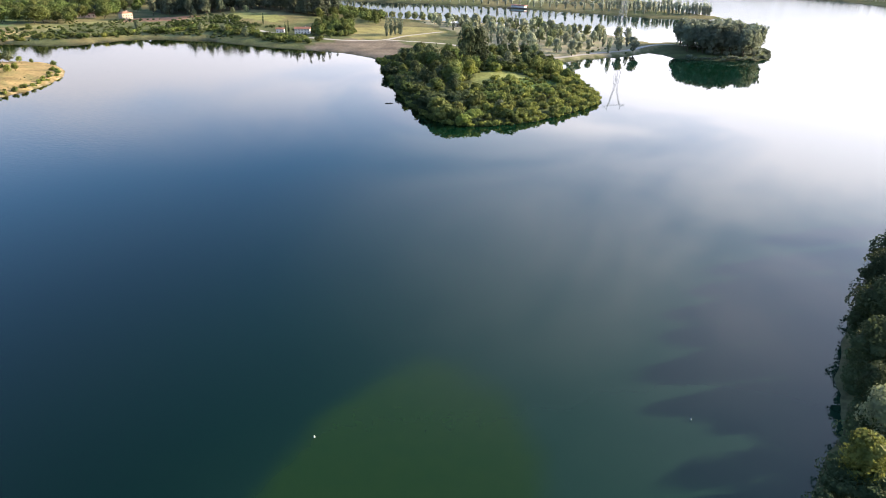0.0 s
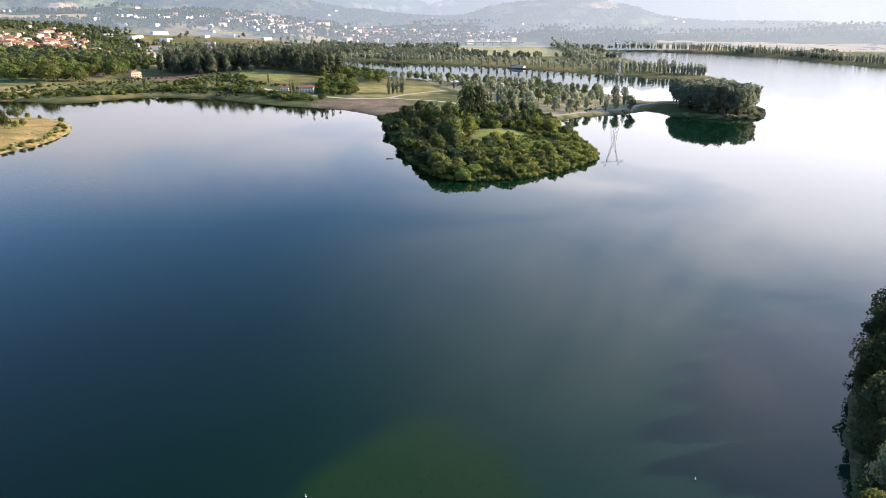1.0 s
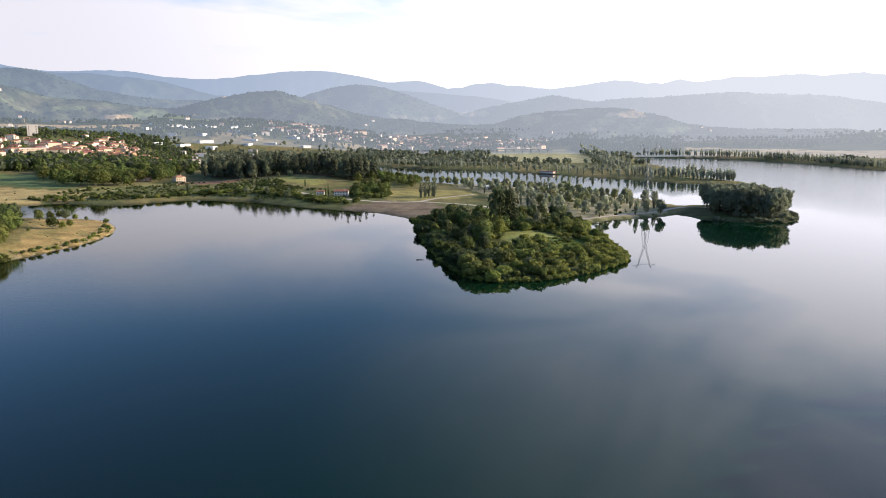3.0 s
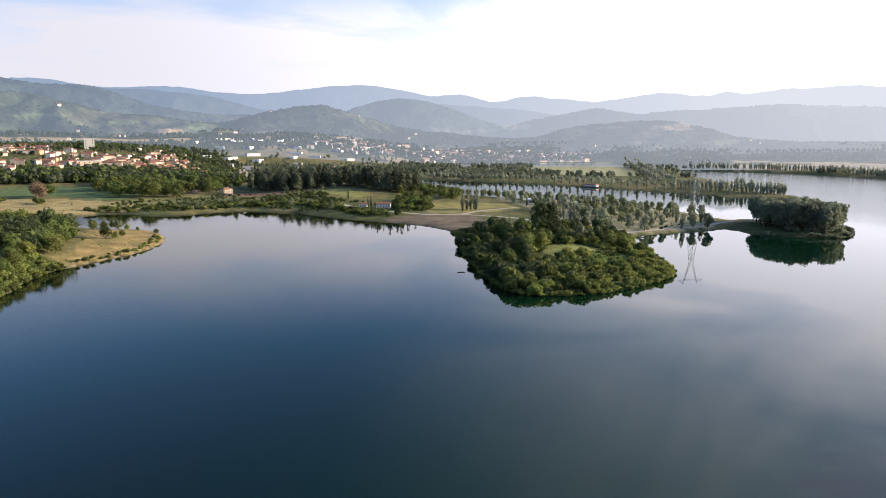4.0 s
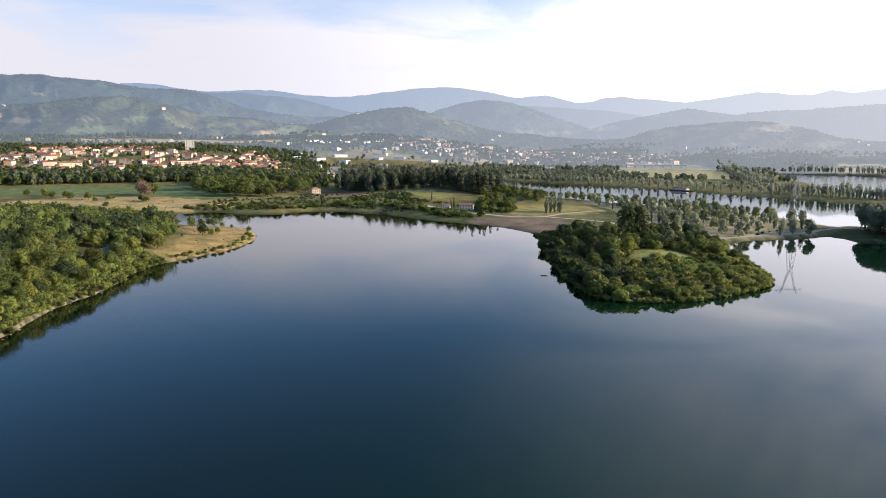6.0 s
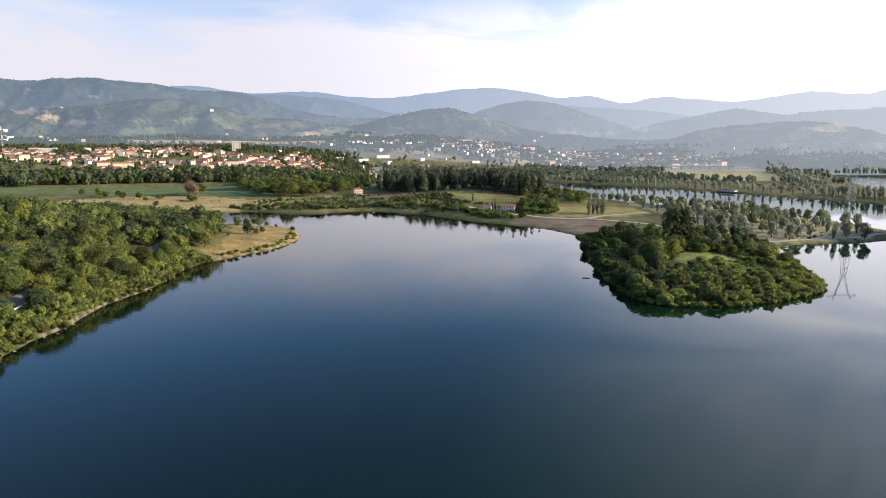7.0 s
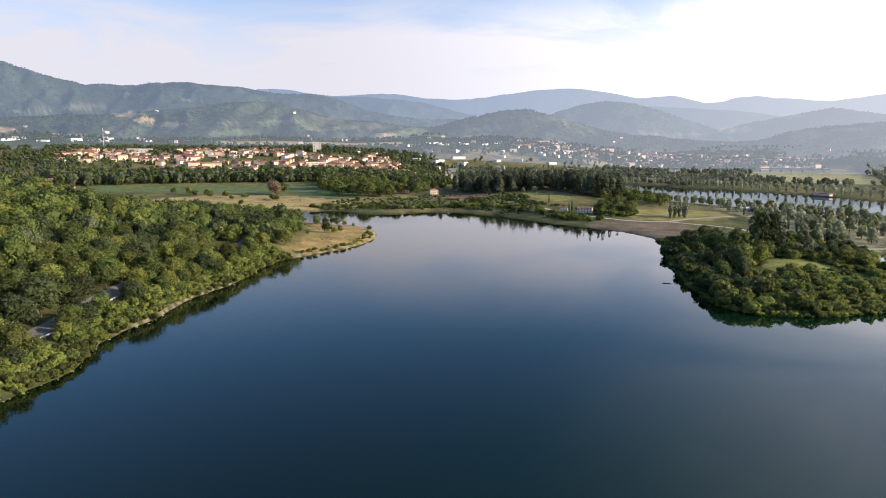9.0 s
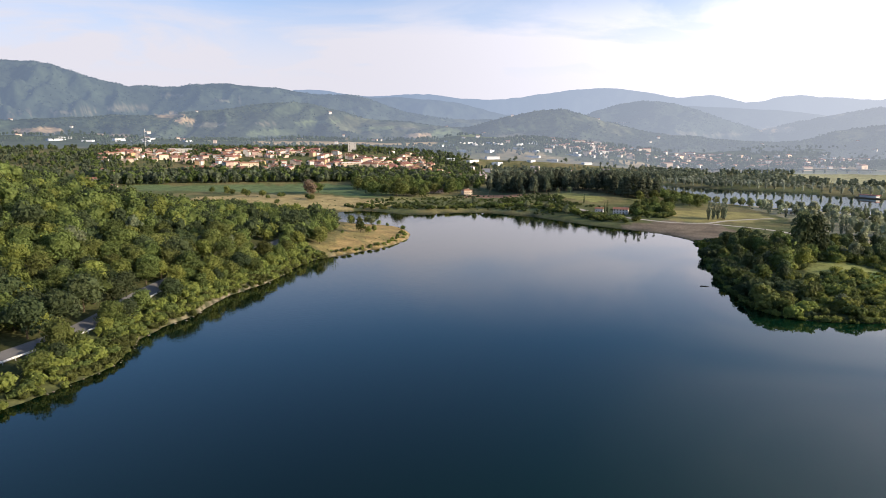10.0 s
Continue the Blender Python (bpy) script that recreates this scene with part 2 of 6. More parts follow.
def water_material():
    """Deep green lake water over a dark bed, with a weedy shoal near the shore."""
    m = bpy.data.materials.new("lake_water")
    m.use_nodes = True
    n, l = m.node_tree.nodes, m.node_tree.links
    p = n["Principled BSDF"]
    p.inputs["Roughness"].default_value, p.inputs["IOR"].default_value = 0.028, 1.333
    geo = n.new("ShaderNodeNewGeometry")
    s = n.new("ShaderNodeSeparateXYZ")
    l.new(geo.outputs["Position"], s.inputs[0])

    def mth(op, a, b):
        q = n.new("ShaderNodeMath")
        q.operation = op
        for i, v in enumerate((a, b)):
            if isinstance(v, (int, float)):
                q.inputs[i].default_value = v
            else:
                l.new(v, q.inputs[i])
        return q.outputs[0]
    # shoal: a rounded tongue of weed, soft at its rim
    wob = n.new("ShaderNodeTexNoise")
    wob.inputs["Scale"].default_value, wob.inputs["Detail"].default_value = 0.09, 3.0
    l.new(geo.outputs["Position"], wob.inputs["Vector"])
    cx = mth("ADD", mth("MULTIPLY", mth("SUBTRACT", s.outputs["Y"], 64.0), 0.16), -5.5)
    dx = mth("DIVIDE", mth("SUBTRACT", s.outputs["X"], cx), 19.5)
    dy = mth("DIVIDE", mth("SUBTRACT", s.outputs["Y"], 55.0), 40.0)
    rr = mth("ADD", mth("SQRT", mth("ADD", mth("MULTIPLY", dx, dx), mth("MULTIPLY", dy, dy)), 0.0), mth("MULTIPLY", mth("SUBTRACT", wob.outputs["Fac"], 0.5), 0.22))
    edge = n.new("ShaderNodeMapRange")
    edge.interpolation_type = "SMOOTHSTEP"
    edge.inputs["From Min"].default_value, edge.inputs["From Max"].default_value = 1.10, 0.82
    l.new(rr, edge.inputs["Value"])
    weed = n.new("ShaderNodeTexNoise")
    weed.inputs["Scale"].default_value, weed.inputs["Detail"].default_value = 0.35, 6.0
    l.new(geo.outputs["Position"], weed.inputs["Vector"])
    shoal = n.new("ShaderNodeMix")
    shoal.data_type = "RGBA"
    l.new(weed.outputs["Fac"], shoal.inputs["Factor"])
    shoal.inputs["A"].default_value, shoal.inputs["B"].default_value = (0.006, 0.024, 0.003, 1), (0.011, 0.029, 0.004, 1)
    big = n.new("ShaderNodeTexNoise")
    big.inputs["Scale"].default_value, big.inputs["Detail"].default_value = 0.012, 2.0
    l.new(geo.outputs["Position"], big.inputs["Vector"])
    deep = n.new("ShaderNodeMix")
    deep.data_type = "RGBA"
    depth = n.new("ShaderNodeMapRange")            # the water colour darkens towards the west
    depth.interpolation_type = "SMOOTHSTEP"
    depth.inputs["From Min"].default_value, depth.inputs["From Max"].default_value = -75.0, 25.0
    depth.inputs["To Min"].default_value, depth.inputs["To Max"].default_value = 0.0, 0.7
    l.new(s.outputs["X"], depth.inputs["Value"])
    l.new(mth("ADD", depth.outputs[0], mth("MULTIPLY", big.outputs["Fac"], 0.4)), deep.inputs["Factor"])
    deep.inputs["A"].default_value, deep.inputs["B"].default_value = (0.0003, 0.0036, 0.0016, 1), (0.0014, 0.0190, 0.0088, 1)
    # silty shallows that slope up to the east bank
    off = mth("DIVIDE", mth("SUBTRACT", mth("MULTIPLY", mth("SUBTRACT", s.outputs["X"], 48.0), 80.0), mth("MULTIPLY", mth("SUBTRACT", s.outputs["Y"], 62.0), 66.0)), 103.7)
    slope = n.new("ShaderNodeMapRange")
    slope.interpolation_type = "SMOOTHSTEP"
    slope.inputs["From Min"].default_value, slope.inputs["From Max"].default_value = -75.0, -5.0
    l.new(mth("ADD", off, mth("MULTIPLY", mth("SUBTRACT", wob.outputs["Fac"], 0.5), 24.0)), slope.inputs["Value"])
    silt = n.new("ShaderNodeMix")
    silt.data_type = "RGBA"
    l.new(slope.outputs[0], silt.inputs["Factor"])
    l.new(deep.outputs["Result"], silt.inputs["A"])
    silt.inputs["B"].default_value = (0.010, 0.029, 0.017, 1)
    mx = n.new("ShaderNodeMix")
    mx.data_type = "RGBA"
    l.new(edge.outputs[0], mx.inputs["Factor"])
    l.new(silt.outputs["Result"], mx.inputs["A"])
    l.new(shoal.outputs["Result"], mx.inputs["B"])
    l.new(mx.outputs["Result"], p.inputs["Base Color"])
    rip = n.new("ShaderNodeTexNoise")
    rip.inputs["Scale"].default_value, rip.inputs["Detail"].default_value = 0.7, 4.0
    l.new(geo.outputs["Position"], rip.inputs["Vector"])
    b = n.new("ShaderNodeBump")
    breeze = n.new("ShaderNodeMapRange")           # a breath of wind along the west shore
    breeze.interpolation_type = "SMOOTHSTEP"
    breeze.inputs["From Min"].default_value, breeze.inputs["From Max"].default_value = -60, -150
    breeze.inputs["To Min"].default_value, breeze.inputs["To Max"].default_value = 0.4, 3.0
    l.new(s.outputs["X"], breeze.inputs["Value"])
    open_lake = n.new("ShaderNodeMapRange")        # and over the open lake in the east
    open_lake.interpolation_type = "SMOOTHSTEP"
    open_lake.inputs["From Min"].default_value, open_lake.inputs["From Max"].default_value = 215, 330
    l.new(s.outputs["X"], open_lake.inputs["Value"])
    l.new(mth("ADD", breeze.outputs[0], mth("MULTIPLY", open_lake.outputs[0], 5.0)), b.inputs["Strength"])
    l.new(mth("ADD", mth("MULTIPLY", open_lake.outputs[0], 0.13), 0.028), p.inputs["Roughness"])
    b.inputs["Distance"].default_value = 0.006
    l.new(rip.outputs["Fac"], b.inputs["Height"])
    l.new(b.outputs[0], p.inputs["Normal"])
    return m


MAT_WATER = water_material()
MAT_GROUND = material("ground", attribute="cover", rough=0.95, spec=0.1, vary=0.34, scales=(0.09, 0.7), bump=0.25, bump_scale=0.8)
MAT_LEAF = material("broad_leaves", (0.124, 0.150, 0.044), 0.65, 0.12, 0.4, (0.06, 1.2), translucent=0.45, per_object=0.3)
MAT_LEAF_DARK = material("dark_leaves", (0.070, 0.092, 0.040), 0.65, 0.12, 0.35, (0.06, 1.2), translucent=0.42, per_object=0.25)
MAT_LEAF_BRIGHT = material("yellow_green_leaves", (0.215, 0.245, 0.062), 0.6, 0.12, 0.36, (0.06, 1.2), translucent=0.5, per_object=0.2)
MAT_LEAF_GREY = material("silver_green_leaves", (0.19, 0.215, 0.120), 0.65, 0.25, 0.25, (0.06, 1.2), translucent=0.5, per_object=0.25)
# grey-green park leaves, lightened further in colour to imitate haze
MAT_LEAF_PARK = material("haze_paled_grey_green_leaves", (0.30, 0.325, 0.215), 0.65, 0.25, 0.25, (0.06, 1.2), translucent=0.5, per_object=0.25)
MAT_LEAF_BROWN = material("copper_leaves", (0.25, 0.185, 0.125), 0.65, 0.12, 0.3, (0.06, 1.2), translucent=0.4)
# valley floor and groves with a share of mist put in as glow
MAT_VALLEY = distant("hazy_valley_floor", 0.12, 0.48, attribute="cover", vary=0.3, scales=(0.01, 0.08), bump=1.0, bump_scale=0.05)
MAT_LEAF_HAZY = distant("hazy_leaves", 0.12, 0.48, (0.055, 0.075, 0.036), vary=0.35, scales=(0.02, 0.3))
# far rows: leaf colour paled to stand in for haze
MAT_LEAF_HAZE_PALE = material("haze_pale_leaves", (0.33, 0.355, 0.27), 0.7, 0.2, 0.25, (0.06, 1.2), translucent=0.5, per_object=0.2)
# green lifted and greyed, with the haze before the islet painted in
MAT_LEAF_ISLET = material("haze_lifted_green_leaves", (0.19, 0.215, 0.145), 0.65, 0.15, 0.3, (0.06, 1.2), translucent=0.5, per_object=0.2)
# grove leaves brightened in colour in place of haze
MAT_LEAF_GROVE = material("haze_lifted_grove_leaves", (0.215, 0.245, 0.125), 0.65, 0.12, 0.3, (0.06, 1.2), translucent=0.5, per_object=0.3)
# a paler, greyer leaf colour that paints haze over the valley groves
MAT_LEAF_VALE = material("haze_paled_valley_leaves", (0.165, 0.19, 0.130), 0.8, 0.15, 0.35, (0.02, 0.3), translucent=0.4)
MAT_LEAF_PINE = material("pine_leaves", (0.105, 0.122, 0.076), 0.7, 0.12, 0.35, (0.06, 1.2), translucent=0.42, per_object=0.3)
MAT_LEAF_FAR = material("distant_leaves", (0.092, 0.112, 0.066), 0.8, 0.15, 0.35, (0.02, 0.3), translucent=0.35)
MAT_BARK = material("bark", (0.10, 0.075, 0.05), 0.9, 0.2, 0.3, (1.0, 9.0), bump=0.03)
MAT_GRASS = material("shore_grass", (0.085, 0.105, 0.035), 0.8, 0.2, 0.4, (0.1, 2.0), translucent=0.25)
MAT_ASPHALT = material("asphalt", (0.16, 0.155, 0.15), 0.9, 0.2, 0.15, (0.2, 5.0))
MAT_GRAVEL = material("gravel_track", (0.46, 0.42, 0.36), 0.95, 0.1, 0.2, (0.3, 4.0))
MAT_METAL = material("weathered_steel", (0.36, 0.37, 0.38), 0.6, 0.4, 0.1, (0.5, 6.0), metal=0.1)
MAT_RAIL = material("pale_rail", (0.66, 0.66, 0.64), 0.6, 0.4, 0.1, (0.5, 6.0))
MAT_STONE = material("shore_stone", (0.22, 0.19, 0.145), 0.9, 0.2, 0.3, (0.5, 4.0), per_object=0.2, bump=0.05)
MAT_ROOF = material("terracotta_tiles", (0.30, 0.150, 0.100), 0.85, 0.2, 0.3, (0.3, 3.0), per_object=0.25, bump=0.05, bump_scale=4)
# far roofs and walls carry the same painted mist
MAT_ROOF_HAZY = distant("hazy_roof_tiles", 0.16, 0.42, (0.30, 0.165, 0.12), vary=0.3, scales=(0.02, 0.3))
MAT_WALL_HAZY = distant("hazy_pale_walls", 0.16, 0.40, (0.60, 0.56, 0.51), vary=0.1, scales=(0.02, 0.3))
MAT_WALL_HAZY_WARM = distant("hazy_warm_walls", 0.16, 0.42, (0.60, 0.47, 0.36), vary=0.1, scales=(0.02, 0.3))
MAT_WALL_WHITE = material("white_render", (0.62, 0.59, 0.54), 0.9, 0.2, 0.12, (0.2, 2.0), per_object=0.18)
MAT_WALL_CREAM = material("cream_render", (0.58, 0.49, 0.37), 0.9, 0.2, 0.12, (0.2, 2.0), per_object=0.2)
MAT_WALL_OCHRE = material("ochre_render", (0.58, 0.40, 0.22), 0.9, 0.2, 0.08, (0.2, 2.0), per_object=0.12)
MAT_WALL_PINK = material("pink_render", (0.60, 0.45, 0.37), 0.9, 0.2, 0.08, (0.2, 2.0), per_object=0.12)
MAT_SHED = material("pale_sheet_roof", (0.66, 0.67, 0.68), 0.6, 0.3, 0.1, (0.05, 1.0), per_object=0.15)
MAT_WINDOW = material("dark_window", (0.05, 0.045, 0.045), 0.25, 0.5, 0.1, (0.5, 3.0))
MAT_RED = material("red_paint", (0.42, 0.17, 0.14), 0.6, 0.3, 0.1, (0.5, 3.0))
MAT_WOOD = material("weathered_wood", (0.24, 0.19, 0.14), 0.9, 0.2, 0.2, (0.5, 5.0))
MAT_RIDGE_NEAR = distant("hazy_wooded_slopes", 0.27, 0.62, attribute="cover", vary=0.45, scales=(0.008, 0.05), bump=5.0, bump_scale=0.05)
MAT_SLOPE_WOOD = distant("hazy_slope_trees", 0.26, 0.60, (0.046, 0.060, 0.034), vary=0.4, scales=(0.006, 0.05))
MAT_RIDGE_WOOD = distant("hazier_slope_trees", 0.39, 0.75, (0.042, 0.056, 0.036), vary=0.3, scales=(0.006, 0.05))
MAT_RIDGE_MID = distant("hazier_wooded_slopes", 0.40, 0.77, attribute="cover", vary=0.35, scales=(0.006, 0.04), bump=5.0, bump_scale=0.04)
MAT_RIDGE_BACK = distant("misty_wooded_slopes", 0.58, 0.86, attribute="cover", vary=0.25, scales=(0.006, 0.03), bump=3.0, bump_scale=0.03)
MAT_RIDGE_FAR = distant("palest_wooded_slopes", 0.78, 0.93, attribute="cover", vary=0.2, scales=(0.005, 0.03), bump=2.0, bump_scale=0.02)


# ---- helpers of the place ----
def mesh_of(name, verts, faces, mat, smooth=False):
    me = bpy.data.meshes.new(name)
    me.from_pydata([tuple(v) for v in verts], [], [tuple(f) for f in faces])
    me.materials.append(mat)
    if smooth:
        me.polygons.foreach_set("use_smooth", [True] * len(me.polygons))
    me.update()
    return me


def grid_mesh(name, verts, quads, mat, smooth=True):
    """A large mesh from arrays of corners and four-cornered faces."""
    me = bpy.data.meshes.new(name)
    verts, quads = np.asarray(verts, dtype=np.float32), np.asarray(quads, dtype=np.int32)
    me.vertices.add(len(verts))
    me.vertices.foreach_set("co", verts.ravel())
    k = quads.shape[1]
    me.loops.add(quads.size)
    me.loops.foreach_set("vertex_index", quads.ravel())
    me.polygons.add(len(quads))
    me.polygons.foreach_set("loop_start", np.arange(len(quads), dtype=np.int32) * k)
    me.polygons.foreach_set("use_smooth", [smooth] * len(quads))
    me.update(calc_edges=True)
    me.validate()
    me.materials.append(mat)
    return me


def part(name, mesh, parent, label="", m=None):
    """Links a mesh as one object under a thing or under a part."""
    ob = new(name, mesh)
    ob.parent = parent
    if m is not None:
        ob.matrix_basis = m
    if label:
        ob["label"] = label
    return ob


def curve_through(points, step, closed=False):
    """A smooth line through points, sampled every step metres."""
    p = np.array(points, dtype=float)
    n = len(p)
    out = []
    for i in range(n if closed else n - 1):
        if closed:
            a, b, c, d = p[(i - 1) % n], p[i], p[(i + 1) % n], p[(i + 2) % n]
        else:
            a, b, c, d = p[max(i - 1, 0)], p[i], p[i + 1], p[min(i + 2, n - 1)]
        k = max(1, int(np.hypot(*(c - b)[:2]) / step))
        for s in np.arange(k) / k:
            out.append(0.5 * (2 * b + (c - a) * s + (2 * a - 5 * b + 4 * c - d) * s * s + (3 * b - a - 3 * c + d) * s ** 3))
    if not closed:
        out.append(p[-1])
    return np.array(out)


def smoothstep(a, b, v):
    t = np.clip((v - a) / (b - a), 0, 1)
    return t * t * (3 - 2 * t)


def value_noise(x, y, seed=0):
    """Smooth noise from 0 to 1 on arrays."""
    xi, yi = np.floor(x).astype(np.int64), np.floor(y).astype(np.int64)
    fx, fy = x - xi, y - yi
    fx, fy = fx * fx * (3 - 2 * fx), fy * fy * (3 - 2 * fy)

    def h(i, j):
        v = (i * 374761393 + j * 668265263 + seed * 974634077) & 0xFFFFFFFF
        v = ((v ^ (v >> 13)) * 1274126177) & 0xFFFFFFFF
        return ((v ^ (v >> 16)) & 0xFFFF) / 65535.0
    return (h(xi, yi) * (1 - fx) + h(xi + 1, yi) * fx) * (1 - fy) + (h(xi, yi + 1) * (1 - fx) + h(xi + 1, yi + 1) * fx) * fy


def fractal(x, y, octaves=4, seed=0):
    total, amp, norm = 0, 1.0, 0
    for k in range(octaves):
        total = total + amp * value_noise(x * 2 ** k, y * 2 ** k, seed + k)
        norm += amp
        amp *= 0.5
    return total / norm


def inside(poly, x, y):
    """Which of the points lie within the polygon."""
    x, y = np.atleast_1d(np.asarray(x, dtype=float)), np.atleast_1d(np.asarray(y, dtype=float))
    r = np.zeros(len(x), dtype=bool)
    n = len(poly)
    for i in range(n):
        (x1, y1), (x2, y2) = poly[i], poly[(i + 1) % n]
        if y1 != y2:
            r ^= ((y1 > y) != (y2 > y)) & (x < (x2 - x1) * (y - y1) / (y2 - y1) + x1)
    return r


# ---- the lake's outline, in metres, run round in order ----
NEAR_SHORE = [(-157, 90), (-152, 62), (-112, 34), (-45, 26), (0, 36), (28, 44), (45, 62)]
EAST_BANK = [(49, 68), (56, 75), (62, 86), (71, 101), (83, 117), (108, 142), (160, 196), (300, 290), (700, 470), (950, 700), (800, 860)]
FAR_BANK = [(620, 925), (606, 1039), (590, 1205), (545, 1332), (470, 1432), (364, 1487)]
SPIT = [(338, 1469), (323, 1364), (310, 1125), (299, 947), (299, 846), (309, 804), (317, 782), (296, 767), (266, 766), (230, 787)]
CHANNEL = [(197, 825), (142, 886), (73, 957), (-3, 1015), (-92, 1065), (-189, 1122), (-205, 1060), (-169, 982), (-108, 836), (-33, 755), (29, 725), (81, 672), (125, 622), (156, 583), (157, 562), (164, 546)]
FAR_ISLET = [(182, 548), (200, 541), (222, 522), (231, 498), (227, 476), (219, 461), (205, 448), (182, 448), (164, 454), (155, 467), (152, 478), (147, 488)]
INLET = [(128, 470), (112, 462), (96, 457), (84, 447), (73, 436), (71, 416), (74, 378), (75, 344)]
ISLAND = [(73, 316), (64, 298), (50, 284), (36, 272), (24, 266), (11, 264), (-1, 270), (-8, 285), (-18, 319), (-31, 384), (-38, 432), (-43, 452)]
NORTH_SHORE = [(-57, 473), (-67, 484), (-78, 492), (-100, 504), (-125, 516), (-152, 533), (-184, 557), (-198, 566), (-215, 569), (-242, 577), (-268, 560), (-282, 535), (-309, 528), (-332, 537), (-356, 538), (-368, 518), (-376, 499), (-370, 480)]
PENINSULA = [(-335, 453), (-315, 448), (-300, 442), (-284, 440), (-268, 440), (-253, 435), (-239, 423), (-224, 402), (-215, 381), (-211, 360), (-210, 345), (-212, 329), (-217, 308), (-220, 300), (-219, 286), (-213, 265)]
WEST_SHORE = [(-206, 248), (-200, 228), (-197, 202), (-191, 186), (-184, 172), (-182, 157), (-177, 144), (-167, 131), (-161, 121), (-159, 110), (-157, 100)]
LAKE = curve_through(NEAR_SHORE + EAST_BANK + FAR_BANK + SPIT + CHANNEL + FAR_ISLET + INLET + ISLAND + NORTH_SHORE + PENINSULA + WEST_SHORE, 9.0, closed=True)


def shore_distance(x, y):
    """Metres from the waterline: above nought on land, below in the lake."""
    x, y = np.asarray(x, dtype=float), np.asarray(y, dtype=float)
    best = np.full(x.shape, 1e9)
    wet = np.zeros(x.shape, dtype=bool)
    q = np.roll(LAKE, -1, axis=0)
    for (x1, y1), (x2, y2) in zip(LAKE, q):
        dx, dy = x2 - x1, y2 - y1
        t = np.clip(((x - x1) * dx + (y - y1) * dy) / (dx * dx + dy * dy + 1e-9), 0, 1)
        best = np.minimum(best, (x - x1 - t * dx) ** 2 + (y - y1 - t * dy) ** 2)
        if y1 != y2:
            wet ^= ((y1 > y) != (y2 > y)) & (x < dx * (y - y1) / dy + x1)
    d = np.sqrt(best)
    d = np.where(wet, -d, d)
    return d + (fractal(x / 9, y / 9, 3, 5) - 0.5) * 3.0


def land_height(x, y, sd=None):
    x, y = np.asarray(x, dtype=float), np.asarray(y, dtype=float)
    if sd is None:
        sd = shore_distance(x, y)
    r = np.hypot(x, y)
    az = np.degrees(np.arctan2(x, y))
    beyond = smoothstep(1350, 1750, r)
    left = smoothstep(-20, -34, az) * (1 - beyond) + smoothstep(-6, -21, az) * beyond
    zl = np.interp(r, [0, 600, 760, 900, 1100, 1400, 2000, 2700, 3300], [3, 3, 6, 9, 23, 50, 78, 100, 110])
    zr = np.interp(r, [0, 1300, 1600, 2200, 2700, 3300], [2.5, 3.0, 8, 30, 45, 50])
    base = zl * left + zr * (1 - left)
    hill = 43 * np.exp(-(((x + 395) / 135) ** 2 + ((y - 160) / 150) ** 2))
    hill += 9 * np.exp(-(((x + 190) / np.where(x < -190, 85, 105)) ** 2 + ((y - 720) / 150) ** 2))      # the rise under the dark wood
    hill += 3.0 * np.exp(-(((x - 20) / 35) ** 2 + ((y - 370) / 50) ** 2))
    rolling = (fractal(x / 420, y / 420, 4, 11) - 0.5) * 55 * smoothstep(1500, 2600, r) + (fractal(x / 90, y / 90, 3, 21) - 0.5) * 3 * smoothstep(20, 120, sd)
    flat = 1 - np.exp(-np.maximum(sd, 0) / 30)
    bank = 0.9 * smoothstep(0, 4, sd)
    z = bank + (base - 0.9 + hill + rolling) * flat
    return np.where(sd > 0, np.maximum(z, 0.06 * np.minimum(sd, 5)), np.maximum(sd * 0.25, -9.0) - 0.02)


# ---- land cover: what grows where ----
PENINSULA_MEADOW = [(-205, 340), (-210, 395), (-240, 430), (-300, 438), (-290, 415), (-262, 380), (-240, 340), (-232, 310), (-222, 300), (-214, 320)]
INLET_MEADOW = [(-376, 505), (-360, 540), (-330, 545), (-350, 600), (-440, 610), (-530, 590), (-560, 520), (-480, 440), (-400, 430), (-372, 470)]
GREEN_FIELD = [(-690, 560), (-574, 600), (-470, 622), (-385, 612), (-430, 745), (-540, 745), (-660, 650), (-740, 590)]
NORTH_MEADOW = [(-330, 540), (-250, 580), (-190, 575), (-170, 600), (-230, 700), (-330, 700), (-380, 620)]
DIGGINGS = [(-318, 688), (-262, 668), (-240, 690), (-270, 730), (-318, 716)]
BEACH = [(-106, 503), (-75, 550), (-38, 545), (-22, 505), (-34, 452), (-48, 452), (-78, 486)]
LAWN = [(-86, 615), (-60, 640), (-8, 640), (2, 590), (-12, 570), (-66, 546), (-80, 566)]
GLADE = [(10, 334), (14, 352), (17, 367), (35, 381), (45, 372), (46, 360), (40, 354), (27, 352), (19, 334)]
FERNS = [(38, 328), (38, 356), (48, 364), (60, 358), (58, 336), (52, 324)]
HOUSE_LAWN = [(-205, 668), (-150, 632), (-150, 668), (-185, 700), (-212, 700)]
FAR_FIELD = [(10, 1330), (100, 1230), (190, 1170), (232, 1240), (236, 1700), (60, 1720)]
PARK = [(-20, 690), (0, 640), (22, 560), (38, 480), (64, 446), (90, 456), (140, 482), (150, 560), (120, 618), (78, 668), (26, 716), (-28, 748)]
WEST_WOOD = [(-150, 30), (-166, 112), (-190, 150), (-205, 200), (-210, 240), (-226, 275), (-238, 300), (-262, 365), (-300, 415), (-340, 440), (-395, 415), (-430, 350), (-480, 300), (-620, 200), (-640, 0), (-300, -60)]
